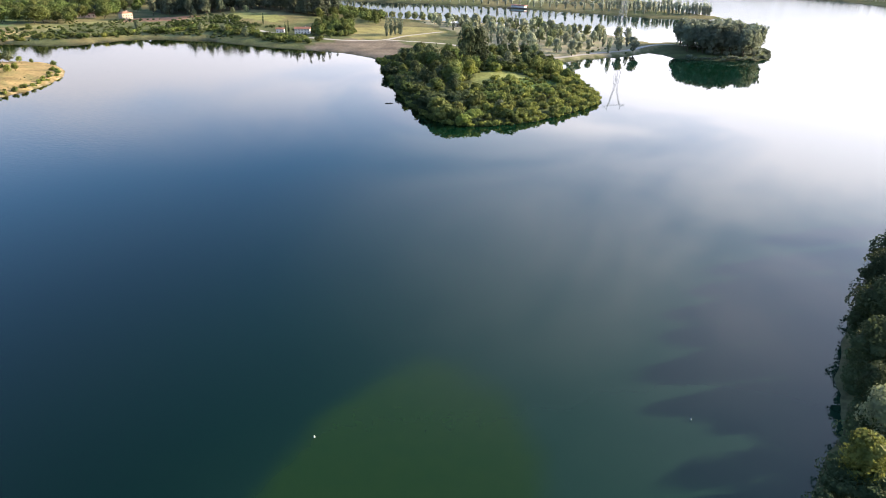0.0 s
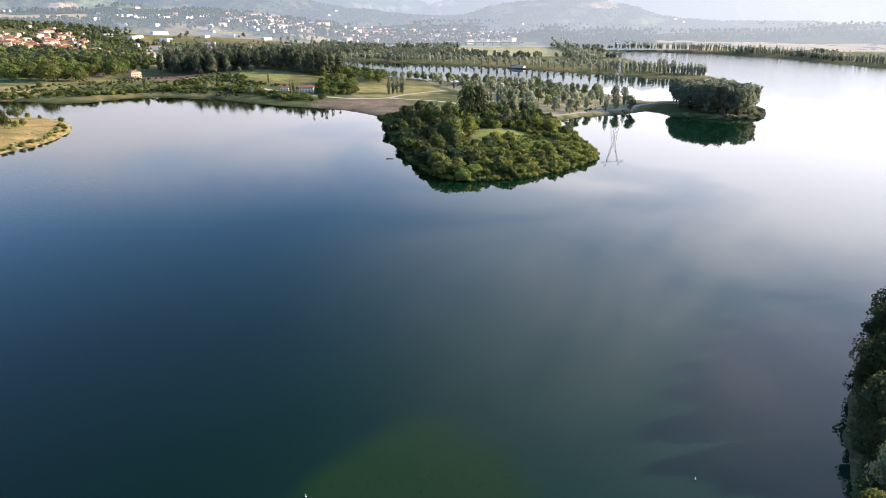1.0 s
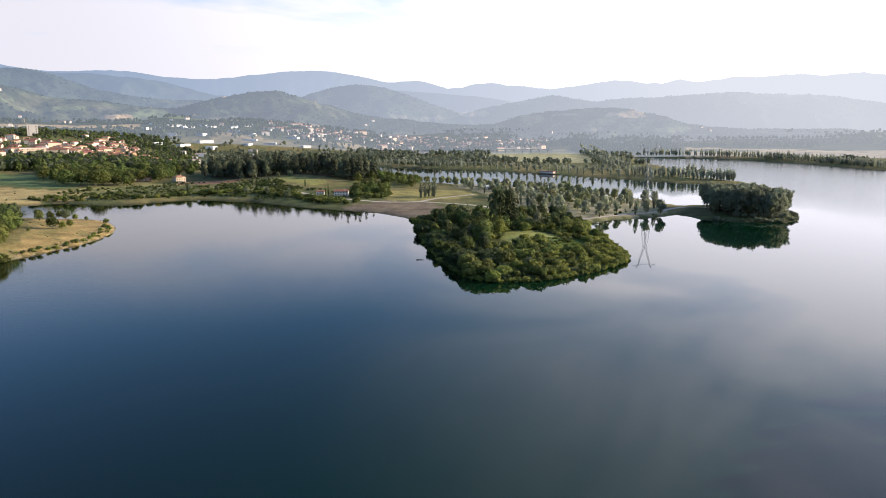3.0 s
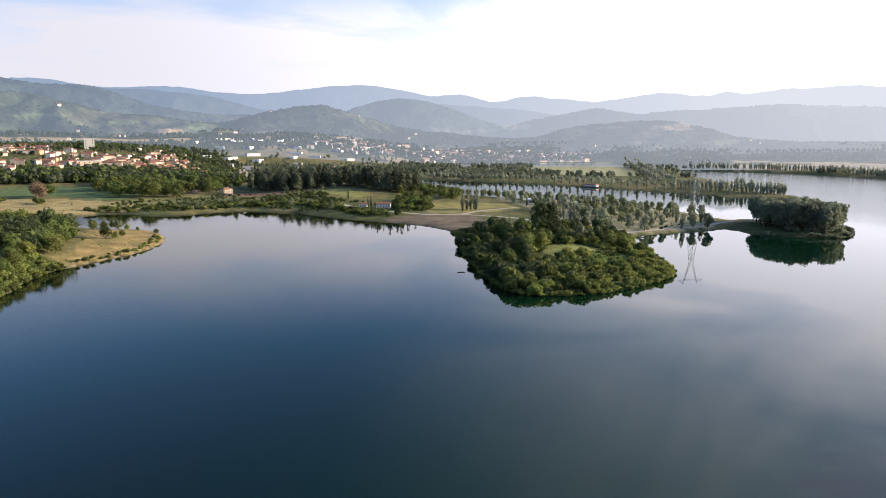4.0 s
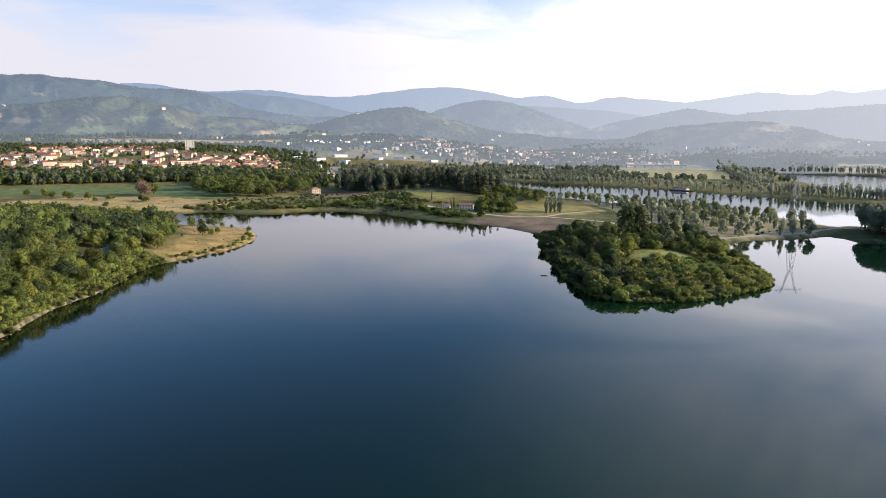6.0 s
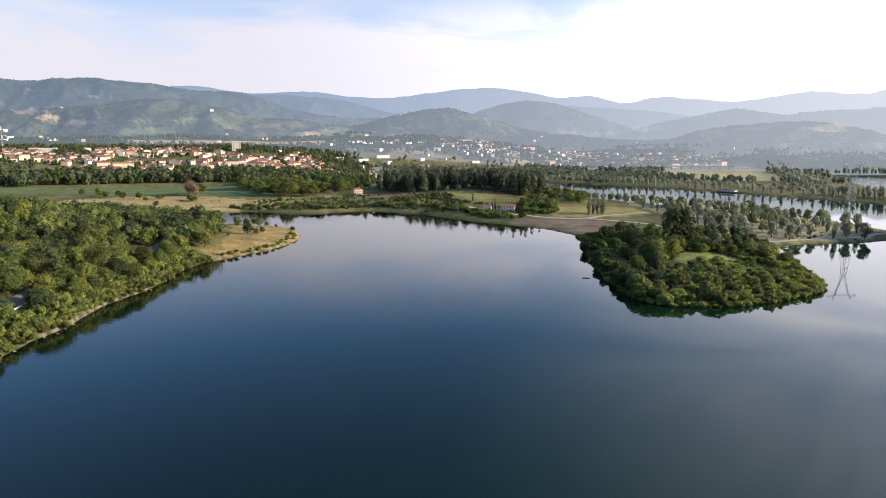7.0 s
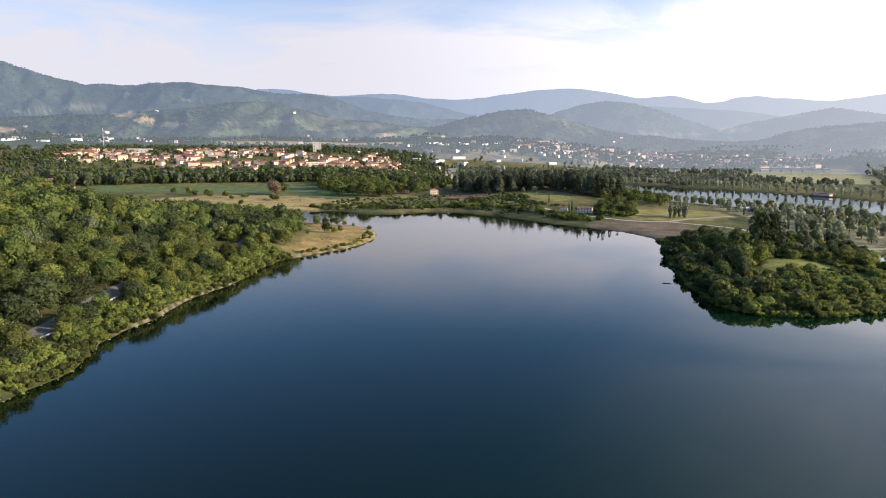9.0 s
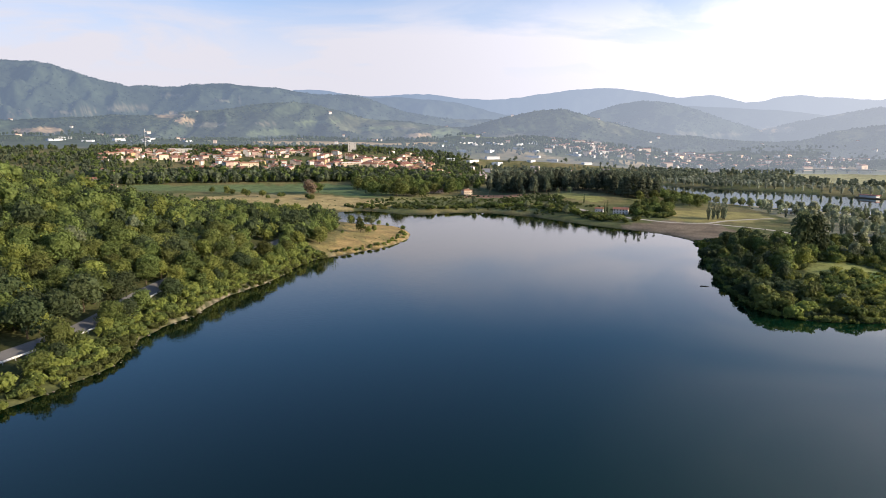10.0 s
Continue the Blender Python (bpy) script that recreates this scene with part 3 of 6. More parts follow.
DARK_WOOD = [(-345, 830), (-300, 765), (-262, 735), (-205, 735), (-150, 700), (-128, 715), (-118, 785), (-172, 900), (-300, 930)]


def land_cover(x, y, sd):
    """Base colours of the soil, grass and crops."""
    r = np.hypot(x, y)
    az = np.degrees(np.arctan2(x, y))
    n1, n2 = fractal(x / 40, y / 40, 4, 31), fractal(x / 7, y / 7, 3, 41)
    c = np.empty((len(x), 3))
    c[:] = (0.115, 0.125, 0.048)

    def lay(mask, colour, strength=1.0):
        f = (np.clip(mask, 0, 1) * strength)[:, None]
        c[:] = c * (1 - f) + np.array(colour) * f
    lay(smoothstep(0.42, 0.62, n1), (0.20, 0.165, 0.075), 0.7)
    wx, wy = x + (n2 - 0.5) * 14, y + (fractal(x / 7, y / 7, 3, 47) - 0.5) * 14
    lay(inside(INLET_MEADOW, wx, wy), (0.36, 0.285, 0.13))
    lay(inside(GREEN_FIELD, wx, wy), (0.125, 0.170, 0.070))
    lay(inside(NORTH_MEADOW, wx, wy) * smoothstep(0.35, 0.55, n1), (0.22, 0.21, 0.085))
    lay(inside(DIGGINGS, wx, wy), (0.36, 0.20, 0.12))
    lay(inside(PENINSULA_MEADOW, wx, wy), (0.35, 0.25, 0.105))
    lay(inside(PENINSULA_MEADOW, wx, wy) * smoothstep(0.45, 0.65, n2), (0.22, 0.19, 0.075), 0.8)
    lay(inside(LAWN, wx, wy), (0.27, 0.24, 0.09))
    lay(inside(HOUSE_LAWN, wx, wy), (0.25, 0.25, 0.085))
    # the far field's colour is greyed a little to suggest haze
    lay(inside(FAR_FIELD, x, y), (0.37, 0.355, 0.20))
    lay(inside(PARK, wx, wy), (0.29, 0.27, 0.15))
    lay(inside(PARK, x, y) * smoothstep(0.3, 0.6, np.sin((x * 0.35 + y * 0.94) / 4.2)), (0.46, 0.38, 0.26), 0.7)
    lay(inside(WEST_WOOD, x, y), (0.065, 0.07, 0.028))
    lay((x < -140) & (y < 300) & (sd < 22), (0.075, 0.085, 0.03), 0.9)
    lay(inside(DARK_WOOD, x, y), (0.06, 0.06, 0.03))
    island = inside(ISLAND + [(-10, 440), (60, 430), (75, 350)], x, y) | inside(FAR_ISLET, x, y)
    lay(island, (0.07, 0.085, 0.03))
    lay(inside(FERNS, wx, wy), (0.10, 0.15, 0.045))
    lay(inside(GLADE, wx, wy), (0.22, 0.235, 0.075))
    # fields on the slopes beyond the town: strips, some of them mown gold
    far = smoothstep(1450, 1700, r)
    cell = value_noise(np.floor(x / 260 + n1 * 0.6), np.floor(y / 210 + az * 0.02), 77)
    lay(far, (0.05, 0.07, 0.04), 0.85)
    lay(far * (cell > 0.87), (0.36, 0.28, 0.16))
    lay(far * ((cell > 0.62) & (cell < 0.70)), (0.19, 0.22, 0.09))
    gold = ((az > -42) & (az < -27) & (r > 1700 + (n1 - 0.5) * 200) & (r < 1950 + (n1 - 0.5) * 200)) | ((az > 17) & (az < 33) & (r > 1480 + 8 * (az - 20)) & (r < 1840) & (n1 < 0.62))
    lay(gold * 1.0, (0.44, 0.33, 0.18))
    lay(inside(BEACH, wx, wy), (0.19, 0.15, 0.105))
    west = (x < -150) & (y < 470)
    lay(smoothstep(2.0, 0.8, sd) * (sd > -3) * west * (0.10 + 0.18 * smoothstep(110, 150, y) + 0.72 * smoothstep(155, 175, y) * smoothstep(260, 230, y) + 0.3 * (x < -205)) * smoothstep(0.30, 0.42, n1), (0.32, 0.27, 0.185))
    lay(smoothstep(2.0, 0.5, sd) * (sd > -3) * ~west, (0.085, 0.085, 0.045), 0.8)
    lay(sd < -0.3, (0.05, 0.055, 0.03))
    return c


def paint(me, colours):
    at = me.attributes.new("cover", "FLOAT_COLOR", "POINT")
    at.data.foreach_set("color", np.column_stack([colours, np.ones(len(colours))]).astype(np.float32).ravel())


# ---- ground: one sheet, finest in the valley ahead ----
AZ = np.radians(np.concatenate([np.arange(-66, 41, 0.27), np.arange(44, 292, 4.0)]))
RAD = 40 * 1.0185 ** np.arange(245)
RAD = np.concatenate([[0.02, 4, 12, 24], RAD[RAD < 3350]])


def polar_sheet(az, rad):
    """Corners and faces of rings round the origin."""
    x, y = np.outer(rad, np.sin(az)).ravel(), np.outer(rad, np.cos(az)).ravel()
    na, nr = len(az), len(rad)
    i, j = np.meshgrid(np.arange(nr - 1), np.arange(na), indexing="ij")
    k = (j + 1) % na
    quads = np.stack([i * na + j, i * na + k, (i + 1) * na + k, (i + 1) * na + j], -1).reshape(-1, 4)[:, ::-1]
    return x, y, quads


# a raster of the shore distance, for quick planting
RX, RY, RSTEP = np.arange(-900, 1001, 4.0), np.arange(0, 1801, 4.0), 4.0
rgx, rgy = np.meshgrid(RX, RY)
RASTER = shore_distance(rgx.ravel(), rgy.ravel()).reshape(rgx.shape)


def shore(x, y):
    x, y = np.atleast_1d(np.asarray(x, dtype=float)), np.atleast_1d(np.asarray(y, dtype=float))
    u, v = np.clip((x - RX[0]) / RSTEP, 0, len(RX) - 1.001), np.clip((y - RY[0]) / RSTEP, 0, len(RY) - 1.001)
    i, j = u.astype(int), v.astype(int)
    a, b = u - i, v - j
    return (RASTER[j, i] * (1 - a) + RASTER[j, i + 1] * a) * (1 - b) + (RASTER[j + 1, i] * (1 - a) + RASTER[j + 1, i + 1] * a) * b


def height_at(x, y):
    return float(land_height(np.array([x]), np.array([y]), shore(x, y))[0])


gx, gy, gq = polar_sheet(AZ, RAD)
gsd = shore_distance(gx, gy)
gz = land_height(gx, gy, gsd)
ground_mesh = grid_mesh("ground", np.column_stack([gx, gy, gz]), gq, MAT_GROUND)
# beyond 1560 m the floor takes the material with mist mixed in as glow
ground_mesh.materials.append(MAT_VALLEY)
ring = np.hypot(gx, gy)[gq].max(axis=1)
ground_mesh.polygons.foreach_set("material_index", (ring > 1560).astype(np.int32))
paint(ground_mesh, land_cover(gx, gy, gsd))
ground = tagged(new("ground", ground_mesh), "dry summer grass, fields and sandy shore round the lake", "ground", kind="structure")

# ---- water ----
water = tagged(new("water", mesh_of("water", [(-470, 10, 0), (1100, 10, 0), (1100, 1560, 0), (-470, 1560, 0)], [(0, 1, 2, 3)], MAT_WATER)),
               "calm deep green lake water mirroring sky and trees", "lake", kind="structure")

# ---- the hills round the valley: crest heights in degrees, every 1.25 degrees from 62.5 west ----
CREST_AZ = np.arange(-62.5, 37.6, 1.25)
CREST_NEAR = [1.81, 1.81, 1.81, 1.86, 1.93, 2.0, 2.12, 2.24, 2.36, 2.39, 2.41, 2.43, 2.56, 2.71, 2.86, 3.01, 3.21, 3.43, 3.52, 3.54, 3.49, 3.21, 2.83, 2.51, 2.3, 2.23, 2.18, 2.02, 1.81, 1.62, 1.6, 1.7, 2.07, 2.4, 2.71, 2.88, 3.02, 2.96, 2.68, 2.29, 1.92, 1.58, 1.23, 1.07, 0.95, 0.83, 0.66, 0.51, 0.43, 0.35, 0.35, 0.4, 0.7, 1.16, 1.35, 1.5, 1.59, 1.69, 1.73, 1.7, 1.57, 1.33, 1.06, 0.65, 0.37, 0.17, 0.11, 0.06, 0.02, 0.01, -0.01, -0.01, 0.04, -0.08, -0.22, -0.06, -0.02, -0.02, -0.02, -0.02, -0.02]
CREST_MID = [6.0, 6.0, 6.0, 6.05, 6.05, 5.86, 5.35, 4.99, 4.7, 4.49, 4.64, 4.62, 4.65, 4.8, 4.9, 4.88, 4.83, 4.79, 4.74, 4.55, 4.32, 4.26, 4.21, 4.21, 3.82, 3.36, 2.98, 2.72, 2.47, 2.35, 2.28, 2.26, 2.25, 2.24, 2.24, 2.23, 2.22, 2.22, 2.46, 2.83, 3.24, 3.49, 3.6, 3.52, 3.29, 2.93, 2.48, 2.03, 1.64, 1.34, 1.58, 1.83, 2.1, 2.32, 2.54, 2.78, 2.6, 2.4, 2.25, 2.35, 2.44, 2.49, 2.54, 2.59, 2.63, 2.71, 2.79, 2.74, 2.65, 2.6, 2.56, 2.46, 2.26, 2.06, 1.88, 1.7, 1.66, 1.66, 1.66, 1.66, 1.66]
CREST_BACK = [2.4, 2.4, 2.4, 2.41, 2.44, 2.46, 2.49, 2.51, 2.54, 2.56, 2.59, 2.61, 2.63, 2.66, 2.68, 2.71, 2.73, 2.76, 2.78, 3.19, 3.66, 3.91, 4.04, 4.11, 4.1, 4.13, 4.11, 4.01, 3.93, 3.82, 3.64, 3.31, 2.98, 2.7, 2.66, 2.62, 2.59, 2.58, 2.57, 2.56, 2.45, 2.32, 2.51, 2.97, 3.25, 3.2, 3.13, 3.05, 2.96, 2.86, 2.74, 2.57, 2.38, 2.16, 2.05, 2.04, 2.04, 2.03, 1.99, 1.94, 1.89, 1.84, 1.8, 1.75, 1.7, 1.65, 1.6, 1.55, 1.51, 1.46, 1.41, 1.36, 1.31, 1.26, 1.22, 1.17, 1.15, 1.15, 1.15, 1.15, 1.15]
CREST_FAR = [2.79, 2.79, 2.79, 2.84, 2.91, 2.99, 3.06, 3.14, 3.21, 3.28, 3.36, 3.43, 3.5, 3.58, 3.65, 3.72, 3.8, 3.87, 4.17, 4.62, 4.7, 4.62, 4.42, 4.21, 4.18, 4.25, 4.32, 4.39, 4.4, 4.19, 4.04, 3.97, 3.94, 3.98, 4.1, 4.29, 4.45, 4.61, 4.71, 4.78, 4.71, 4.61, 4.38, 4.15, 3.88, 3.95, 4.04, 3.8, 3.38, 3.45, 3.77, 3.83, 3.66, 3.57, 3.41, 3.32, 3.45, 3.62, 3.78, 3.92, 3.87, 3.65, 3.64, 3.95, 3.69, 3.8, 3.96, 3.96, 3.97, 4.05, 4.05, 3.9, 3.94, 4.02, 3.82, 3.42, 3.39, 3.39, 3.39, 3.39, 3.39]


# fields on the slopes: bearings, heights in degrees, and 0 gold, 1 green, 2 pale
SLOPE_FIELDS = [
    (-59.1, -56.0, 1.00, 1.36, 0), (-54.9, -51.0, 0.45, 0.96, 0), (-49.5, -47.3, 2.26, 2.57, 0), (-48.1, -46.4, 1.93, 2.24, 0), (-47.3, -44.3, 1.59, 1.90, 2), (-52.7, -50.0, 2.72, 3.15, 2), (-41.9, -40.2, 1.77, 2.04, 2), (-42.6, -38.7, 0.90, 1.36, 1),
    (-29.8, -27.5, 0.79, 1.17, 0), (-27.4, -24.7, 0.41, 1.64, 1), (-26.4, -24.2, 0.17, 0.55, 0), (-21.9, -18.3, 0.64, 1.11, 2), (-49.0, -47.5, 3.87, 4.13, 2), (-16.0, -13.2, -0.11, 0.45, 0), (-38.9, -35.2, 1.89, 2.17, 1), (-59.7, -57.6, 2.26, 2.42, 2),
    (-56.6, -53.2, 2.48, 2.64, 2), (-33.4, -30.5, 1.44, 1.73, 1), (-30.5, -28.6, 1.40, 1.64, 2), (-45.1, -42.9, 3.62, 3.80, 2), (-8.1, -5.6, 0.88, 1.19, 2), (-20.9, -18.1, 1.39, 1.67, 1), (-1.3, 1.0, 1.09, 1.51, 0), (2.9, 4.7, 2.10, 2.42, 2),
    (11.5, 13.8, 0.93, 1.51, 0), (10.7, 11.8, 1.07, 1.38, 2), (14.7, 17.5, -0.20, 0.25, 1), (-5.6, -2.3, 0.82, 1.09, 2), (9.1, 10.7, -0.11, 0.12, 2), (6.2, 8.3, 1.13, 1.36, 2), (18.0, 20.1, 0.24, 0.50, 1)]


def ridge(name, crest, dist, depth, base, mat, seed, colour, label, cutting=0.5, span=360.0):
    """A range of wooded hills: spurs and gullies up to its crest, and down again behind."""
    az = np.radians(np.concatenate([np.arange(-68, 44, 0.15), np.arange(46, 291, 3.0)]))
    u = np.concatenate([np.linspace(0, 1, 52), [1.12, 1.3]])
    deg = np.degrees(az)
    top = np.interp(np.where(deg > 180, deg - 360, deg), CREST_AZ, crest)
    top = top + (fractal(deg * 1.6, deg * 0 + seed, 5, seed) - 0.5) * 0.11
    crest_z = 60 + dist * np.tan(np.radians(top))
    A, U = np.meshgrid(az, u)
    R = dist - depth * (1 - U)
    X, Y = R * np.sin(A), R * np.cos(A)
    warp = fractal(X / 420, Y / 420, 3, seed + 5) - 0.5
    across = A * dist / span + warp * 1.6
    spur = np.clip(np.abs(fractal(across, R / (span * 2.2) + warp, 4, seed + 9) - 0.5) * 3.4, 0, 1)      # nought along a ridge line
    knoll = np.clip(np.abs(fractal(X / (span * 0.45), Y / (span * 0.45), 4, seed + 17) - 0.5) * 3.2, 0, 1)
    up = np.where(U < 1, smoothstep(-0.15, 1.06, U) / smoothstep(-0.15, 1.06, np.array(1.0)), np.maximum(1 - (U - 1) * 1.6, 0))
    relief = np.where(U < 1, np.clip(U * 4, 0, 1) * np.clip((1 - U) * 3.2, 0, 1), 0)
    shape = up * (1 + relief * 0.22) - relief * cutting * (0.40 * spur + 0.17 * knoll)
    Z = base + (crest_z[None, :] - base) * np.clip(shape, 0, np.where(U < 1, 0.86 + 0.14 * U, 1.2))
    x, y = X.ravel(), Y.ravel()
    na, nr = len(az), len(u)
    i, j = np.meshgrid(np.arange(nr - 1), np.arange(na), indexing="ij")
    k = (j + 1) % na
    quads = np.stack([i * na + j, i * na + k, (i + 1) * na + k, (i + 1) * na + j], -1).reshape(-1, 4)[:, ::-1]
    me = grid_mesh(name, np.column_stack([x, y, Z.ravel()]), quads, mat)
    f = fractal(x / 160, y / 160, 4, seed + 30)
    c = np.array(colour)[None, :] * (0.6 + 0.8 * f[:, None])
    bearing = np.degrees(np.arctan2(x, y))
    rise = np.degrees(np.arctan2(Z.ravel() - 60, np.hypot(x, y)))
    wooded = np.ones(len(x), dtype=bool)
    patch = fractal(x / 210, y / 210, 3, seed + 41)          # clearings and small farms
    glades = (patch > 0.69) & (rise < 2.6)
    c[glades] = (0.085, 0.092, 0.052)
    wooded &= ~glades
    for az0, az1, e0, e1, kind in SLOPE_FIELDS:
        mid, half = (az0 + az1) / 2, (az1 - az0) / 2
        inner = np.abs((bearing - mid) / half) ** 3 + np.abs((rise - (e0 + e1) / 2 - (bearing - mid) * 0.04) / ((e1 - e0) / 2)) ** 3 + (f - 0.5) * 2.2 < 1.0
        c[inner] = ((0.34, 0.25, 0.15), (0.105, 0.13, 0.065), (0.125, 0.12, 0.085))[kind]
        wooded &= ~inner
    wooded[rise < -1.0] = False
    paint(me, c)
    tagged(new(name, me), label, "hills", kind="structure")
    seen = (np.abs(bearing + 13) < 52) & (U.ravel() < 1.0)
    return np.column_stack([x, y, Z.ravel()])[seen & wooded]


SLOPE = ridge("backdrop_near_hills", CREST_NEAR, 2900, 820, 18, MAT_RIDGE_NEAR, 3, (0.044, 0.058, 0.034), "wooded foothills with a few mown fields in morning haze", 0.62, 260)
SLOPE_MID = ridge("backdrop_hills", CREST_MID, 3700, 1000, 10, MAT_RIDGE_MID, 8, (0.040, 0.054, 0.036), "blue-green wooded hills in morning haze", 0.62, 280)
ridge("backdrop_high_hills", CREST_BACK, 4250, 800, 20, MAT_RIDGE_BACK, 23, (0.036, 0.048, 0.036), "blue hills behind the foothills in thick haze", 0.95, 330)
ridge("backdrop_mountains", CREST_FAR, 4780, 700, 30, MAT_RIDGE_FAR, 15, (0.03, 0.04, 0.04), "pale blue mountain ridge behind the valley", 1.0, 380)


# ---- plants ----
def ball(levels=1):
    bm = bmesh.new()
    bmesh.ops.create_icosphere(bm, subdivisions=levels, radius=1.0)
    v = np.array([q.co[:] for q in bm.verts])
    f = np.array([[q.index for q in p.verts] for p in bm.faces])
    bm.free()
    return v, f


BALL = {k: ball(k) for k in (1, 2)}
BALL[0] = (np.array([(1, 0, 0), (0, 1, 0), (-1, 0, 0), (0, -1, 0), (0, 0, 1), (0, 0, -1)], dtype=float),
           np.array([(0, 1, 4), (1, 2, 4), (2, 3, 4), (3, 0, 4), (1, 0, 5), (2, 1, 5), (3, 2, 5), (0, 3, 5)]))


def crown_arrays(rng, lobes, leaves, size, core=0.82, level=1, flat=0.35):
    """Leaf clumps set over a heap of lobes, round a lumpy core. Triangles."""
    vs, fs, base = [], [], 0
    bv, bf = BALL[level]
    for cx, cy, cz, rx, ry, rz in lobes[:4]:
        k = core * (1 + rng.normal(0, 0.09, (len(bv), 1)))
        vs.append(bv * k * (rx, ry, rz) + (cx, cy, cz))
        fs.append(bf + base)
        base += len(bv)
    lob = np.array(lobes)
    area = lob[:, 3] * lob[:, 5]
    pick = rng.choice(len(lob), leaves, p=area / area.sum())
    d = rng.normal(size=(leaves, 3))
    d[:, 2] = d[:, 2] * 0.9 + 0.2
    d /= np.linalg.norm(d, axis=1)[:, None]
    pos = lob[pick, :3] + d * lob[pick, 3:] * rng.uniform(0.80, 1.10, (leaves, 1))
    nrm = d + rng.normal(0, 0.42, (leaves, 3))
    nrm /= np.linalg.norm(nrm, axis=1)[:, None]
    t = np.cross(nrm, rng.normal(size=(leaves, 3)))
    t /= np.linalg.norm(t, axis=1)[:, None] + 1e-9
    b = np.cross(nrm, t)
    s = size * rng.uniform(0.6, 1.4, (leaves, 1))
    w = s * rng.uniform(0.5, 0.9, (leaves, 1))
    q = np.stack([pos - t * s, pos + b * w + nrm * s * flat * 0.5, pos + t * s - nrm * s * flat, pos - b * w + nrm * s * flat * 0.5], 1).reshape(-1, 3)
    vs.append(q)
    i = base + 4 * np.arange(leaves)[:, None]
    fs.append(np.concatenate([i + [[0, 1, 3]], i + [[1, 2, 3]]]))
    return np.concatenate(vs), np.concatenate(fs)


def lobes_round(rng, h, w, bottom=0.22, n=11):
    """Lobes of a broad crown of height h and width w."""
    out = [(0, 0, h * (bottom + 1) / 2, w * 0.33, w * 0.33, h * (1 - bottom) * 0.42)]
    for k in range(n):
        a = k * 2.399 + rng.uniform(0, 0.8)
        u = rng.uniform(0.12, 0.92)
        reach = w * 0.5 * math.sqrt(max(0.05, 1 - (2 * u - 0.85) ** 2)) * rng.uniform(0.45, 0.72)
        rr = w * rng.uniform(0.17, 0.27)
        z = h * (bottom + (1 - bottom) * u * 0.86)
        out.append((math.cos(a) * reach, math.sin(a) * reach, z, rr, rr, rr * rng.uniform(0.75, 1.05)))
    return out


def lobes_column(rng, h, w, n=9):
    """Lobes of a narrow upright crown."""
    out = []
    for k in range(n):
        u = (k + 0.5) / n
        rr = w * 0.5 * (math.sin(math.pi * (0.12 + 0.82 * u)) ** 0.7) * rng.uniform(0.85, 1.1)
        out.append((rng.normal(0, w * 0.05), rng.normal(0, w * 0.05), h * (0.1 + 0.86 * u), rr, rr, h / n * 1.15))
    return out


def lobes_tiers(rng, h, w, n=7):
    """Lobes of a conifer: flat tiers that narrow towards the top."""
    out = []
    for k in range(n):
        u = k / (n - 1)
        for j in range(4 if k < n - 2 else 1):
            a, reach = j * 1.57 + k * 0.8, w * 0.28 * (1 - u) if k < n - 2 else 0
            rr = w * 0.26 * (1 - 0.7 * u) * rng.uniform(0.85, 1.15)
            out.append((math.cos(a) * reach, math.sin(a) * reach, h * (0.16 + 0.8 * u), rr, rr, h * 0.055))
    return out


def lobes_bush(rng, h, w, n=6):
    out = []
    for k in range(n):
        a, d = rng.uniform(0, 6.28), w * 0.3 * math.sqrt(rng.uniform(0, 1))
        rr = w * rng.uniform(0.18, 0.3)
        out.append((math.cos(a) * d, math.sin(a) * d, h * rng.uniform(0.32, 0.62), rr, rr, h * rng.uniform(0.28, 0.4)))
    return out


def trunk_mesh(rng, h, r, limbs, spread):
    """A tapered, slightly bent trunk with limbs that reach into the crown."""
    vs, fs = [], []

    def tube(p0, p1, r0, r1, bend):
        mid = (p0 + p1) / 2 + bend
        base = len(vs)
        for p, rad in ((p0, r0), (mid, (r0 + r1) / 2), (p1, r1)):
            ax = (p1 - p0).normalized()
            u = ax.orthogonal().normalized()
            v = ax.cross(u)
            for k in range(6):
                a = k * math.pi / 3
                vs.append(p + (u * math.cos(a) + v * math.sin(a)) * rad)
        for s in range(2):
            for k in range(6):
                a0, a1 = base + s * 6 + k, base + s * 6 + (k + 1) % 6
                fs.append((a0, a1, a1 + 6, a0 + 6))
    top = Vector((rng.normal(0, 0.2), rng.normal(0, 0.2), h * 0.72))
    tube(Vector((0, 0, -0.6)), top, r, r * 0.35, Vector((rng.normal(0, 0.15), rng.normal(0, 0.15), 0)))
    for k in range(limbs):
        a = k * 2.4 + rng.uniform(0, 1)
        z = h * rng.uniform(0.25, 0.55)
        out = Vector((math.cos(a) * spread, math.sin(a) * spread, h * rng.uniform(0.18, 0.32)))
        tube(Vector((0, 0, z)), Vector((0, 0, z)) + out, r * 0.45, r * 0.15, Vector((0, 0, 0.3)))
    return mesh_of("trunk", vs, fs, MAT_BARK, True)


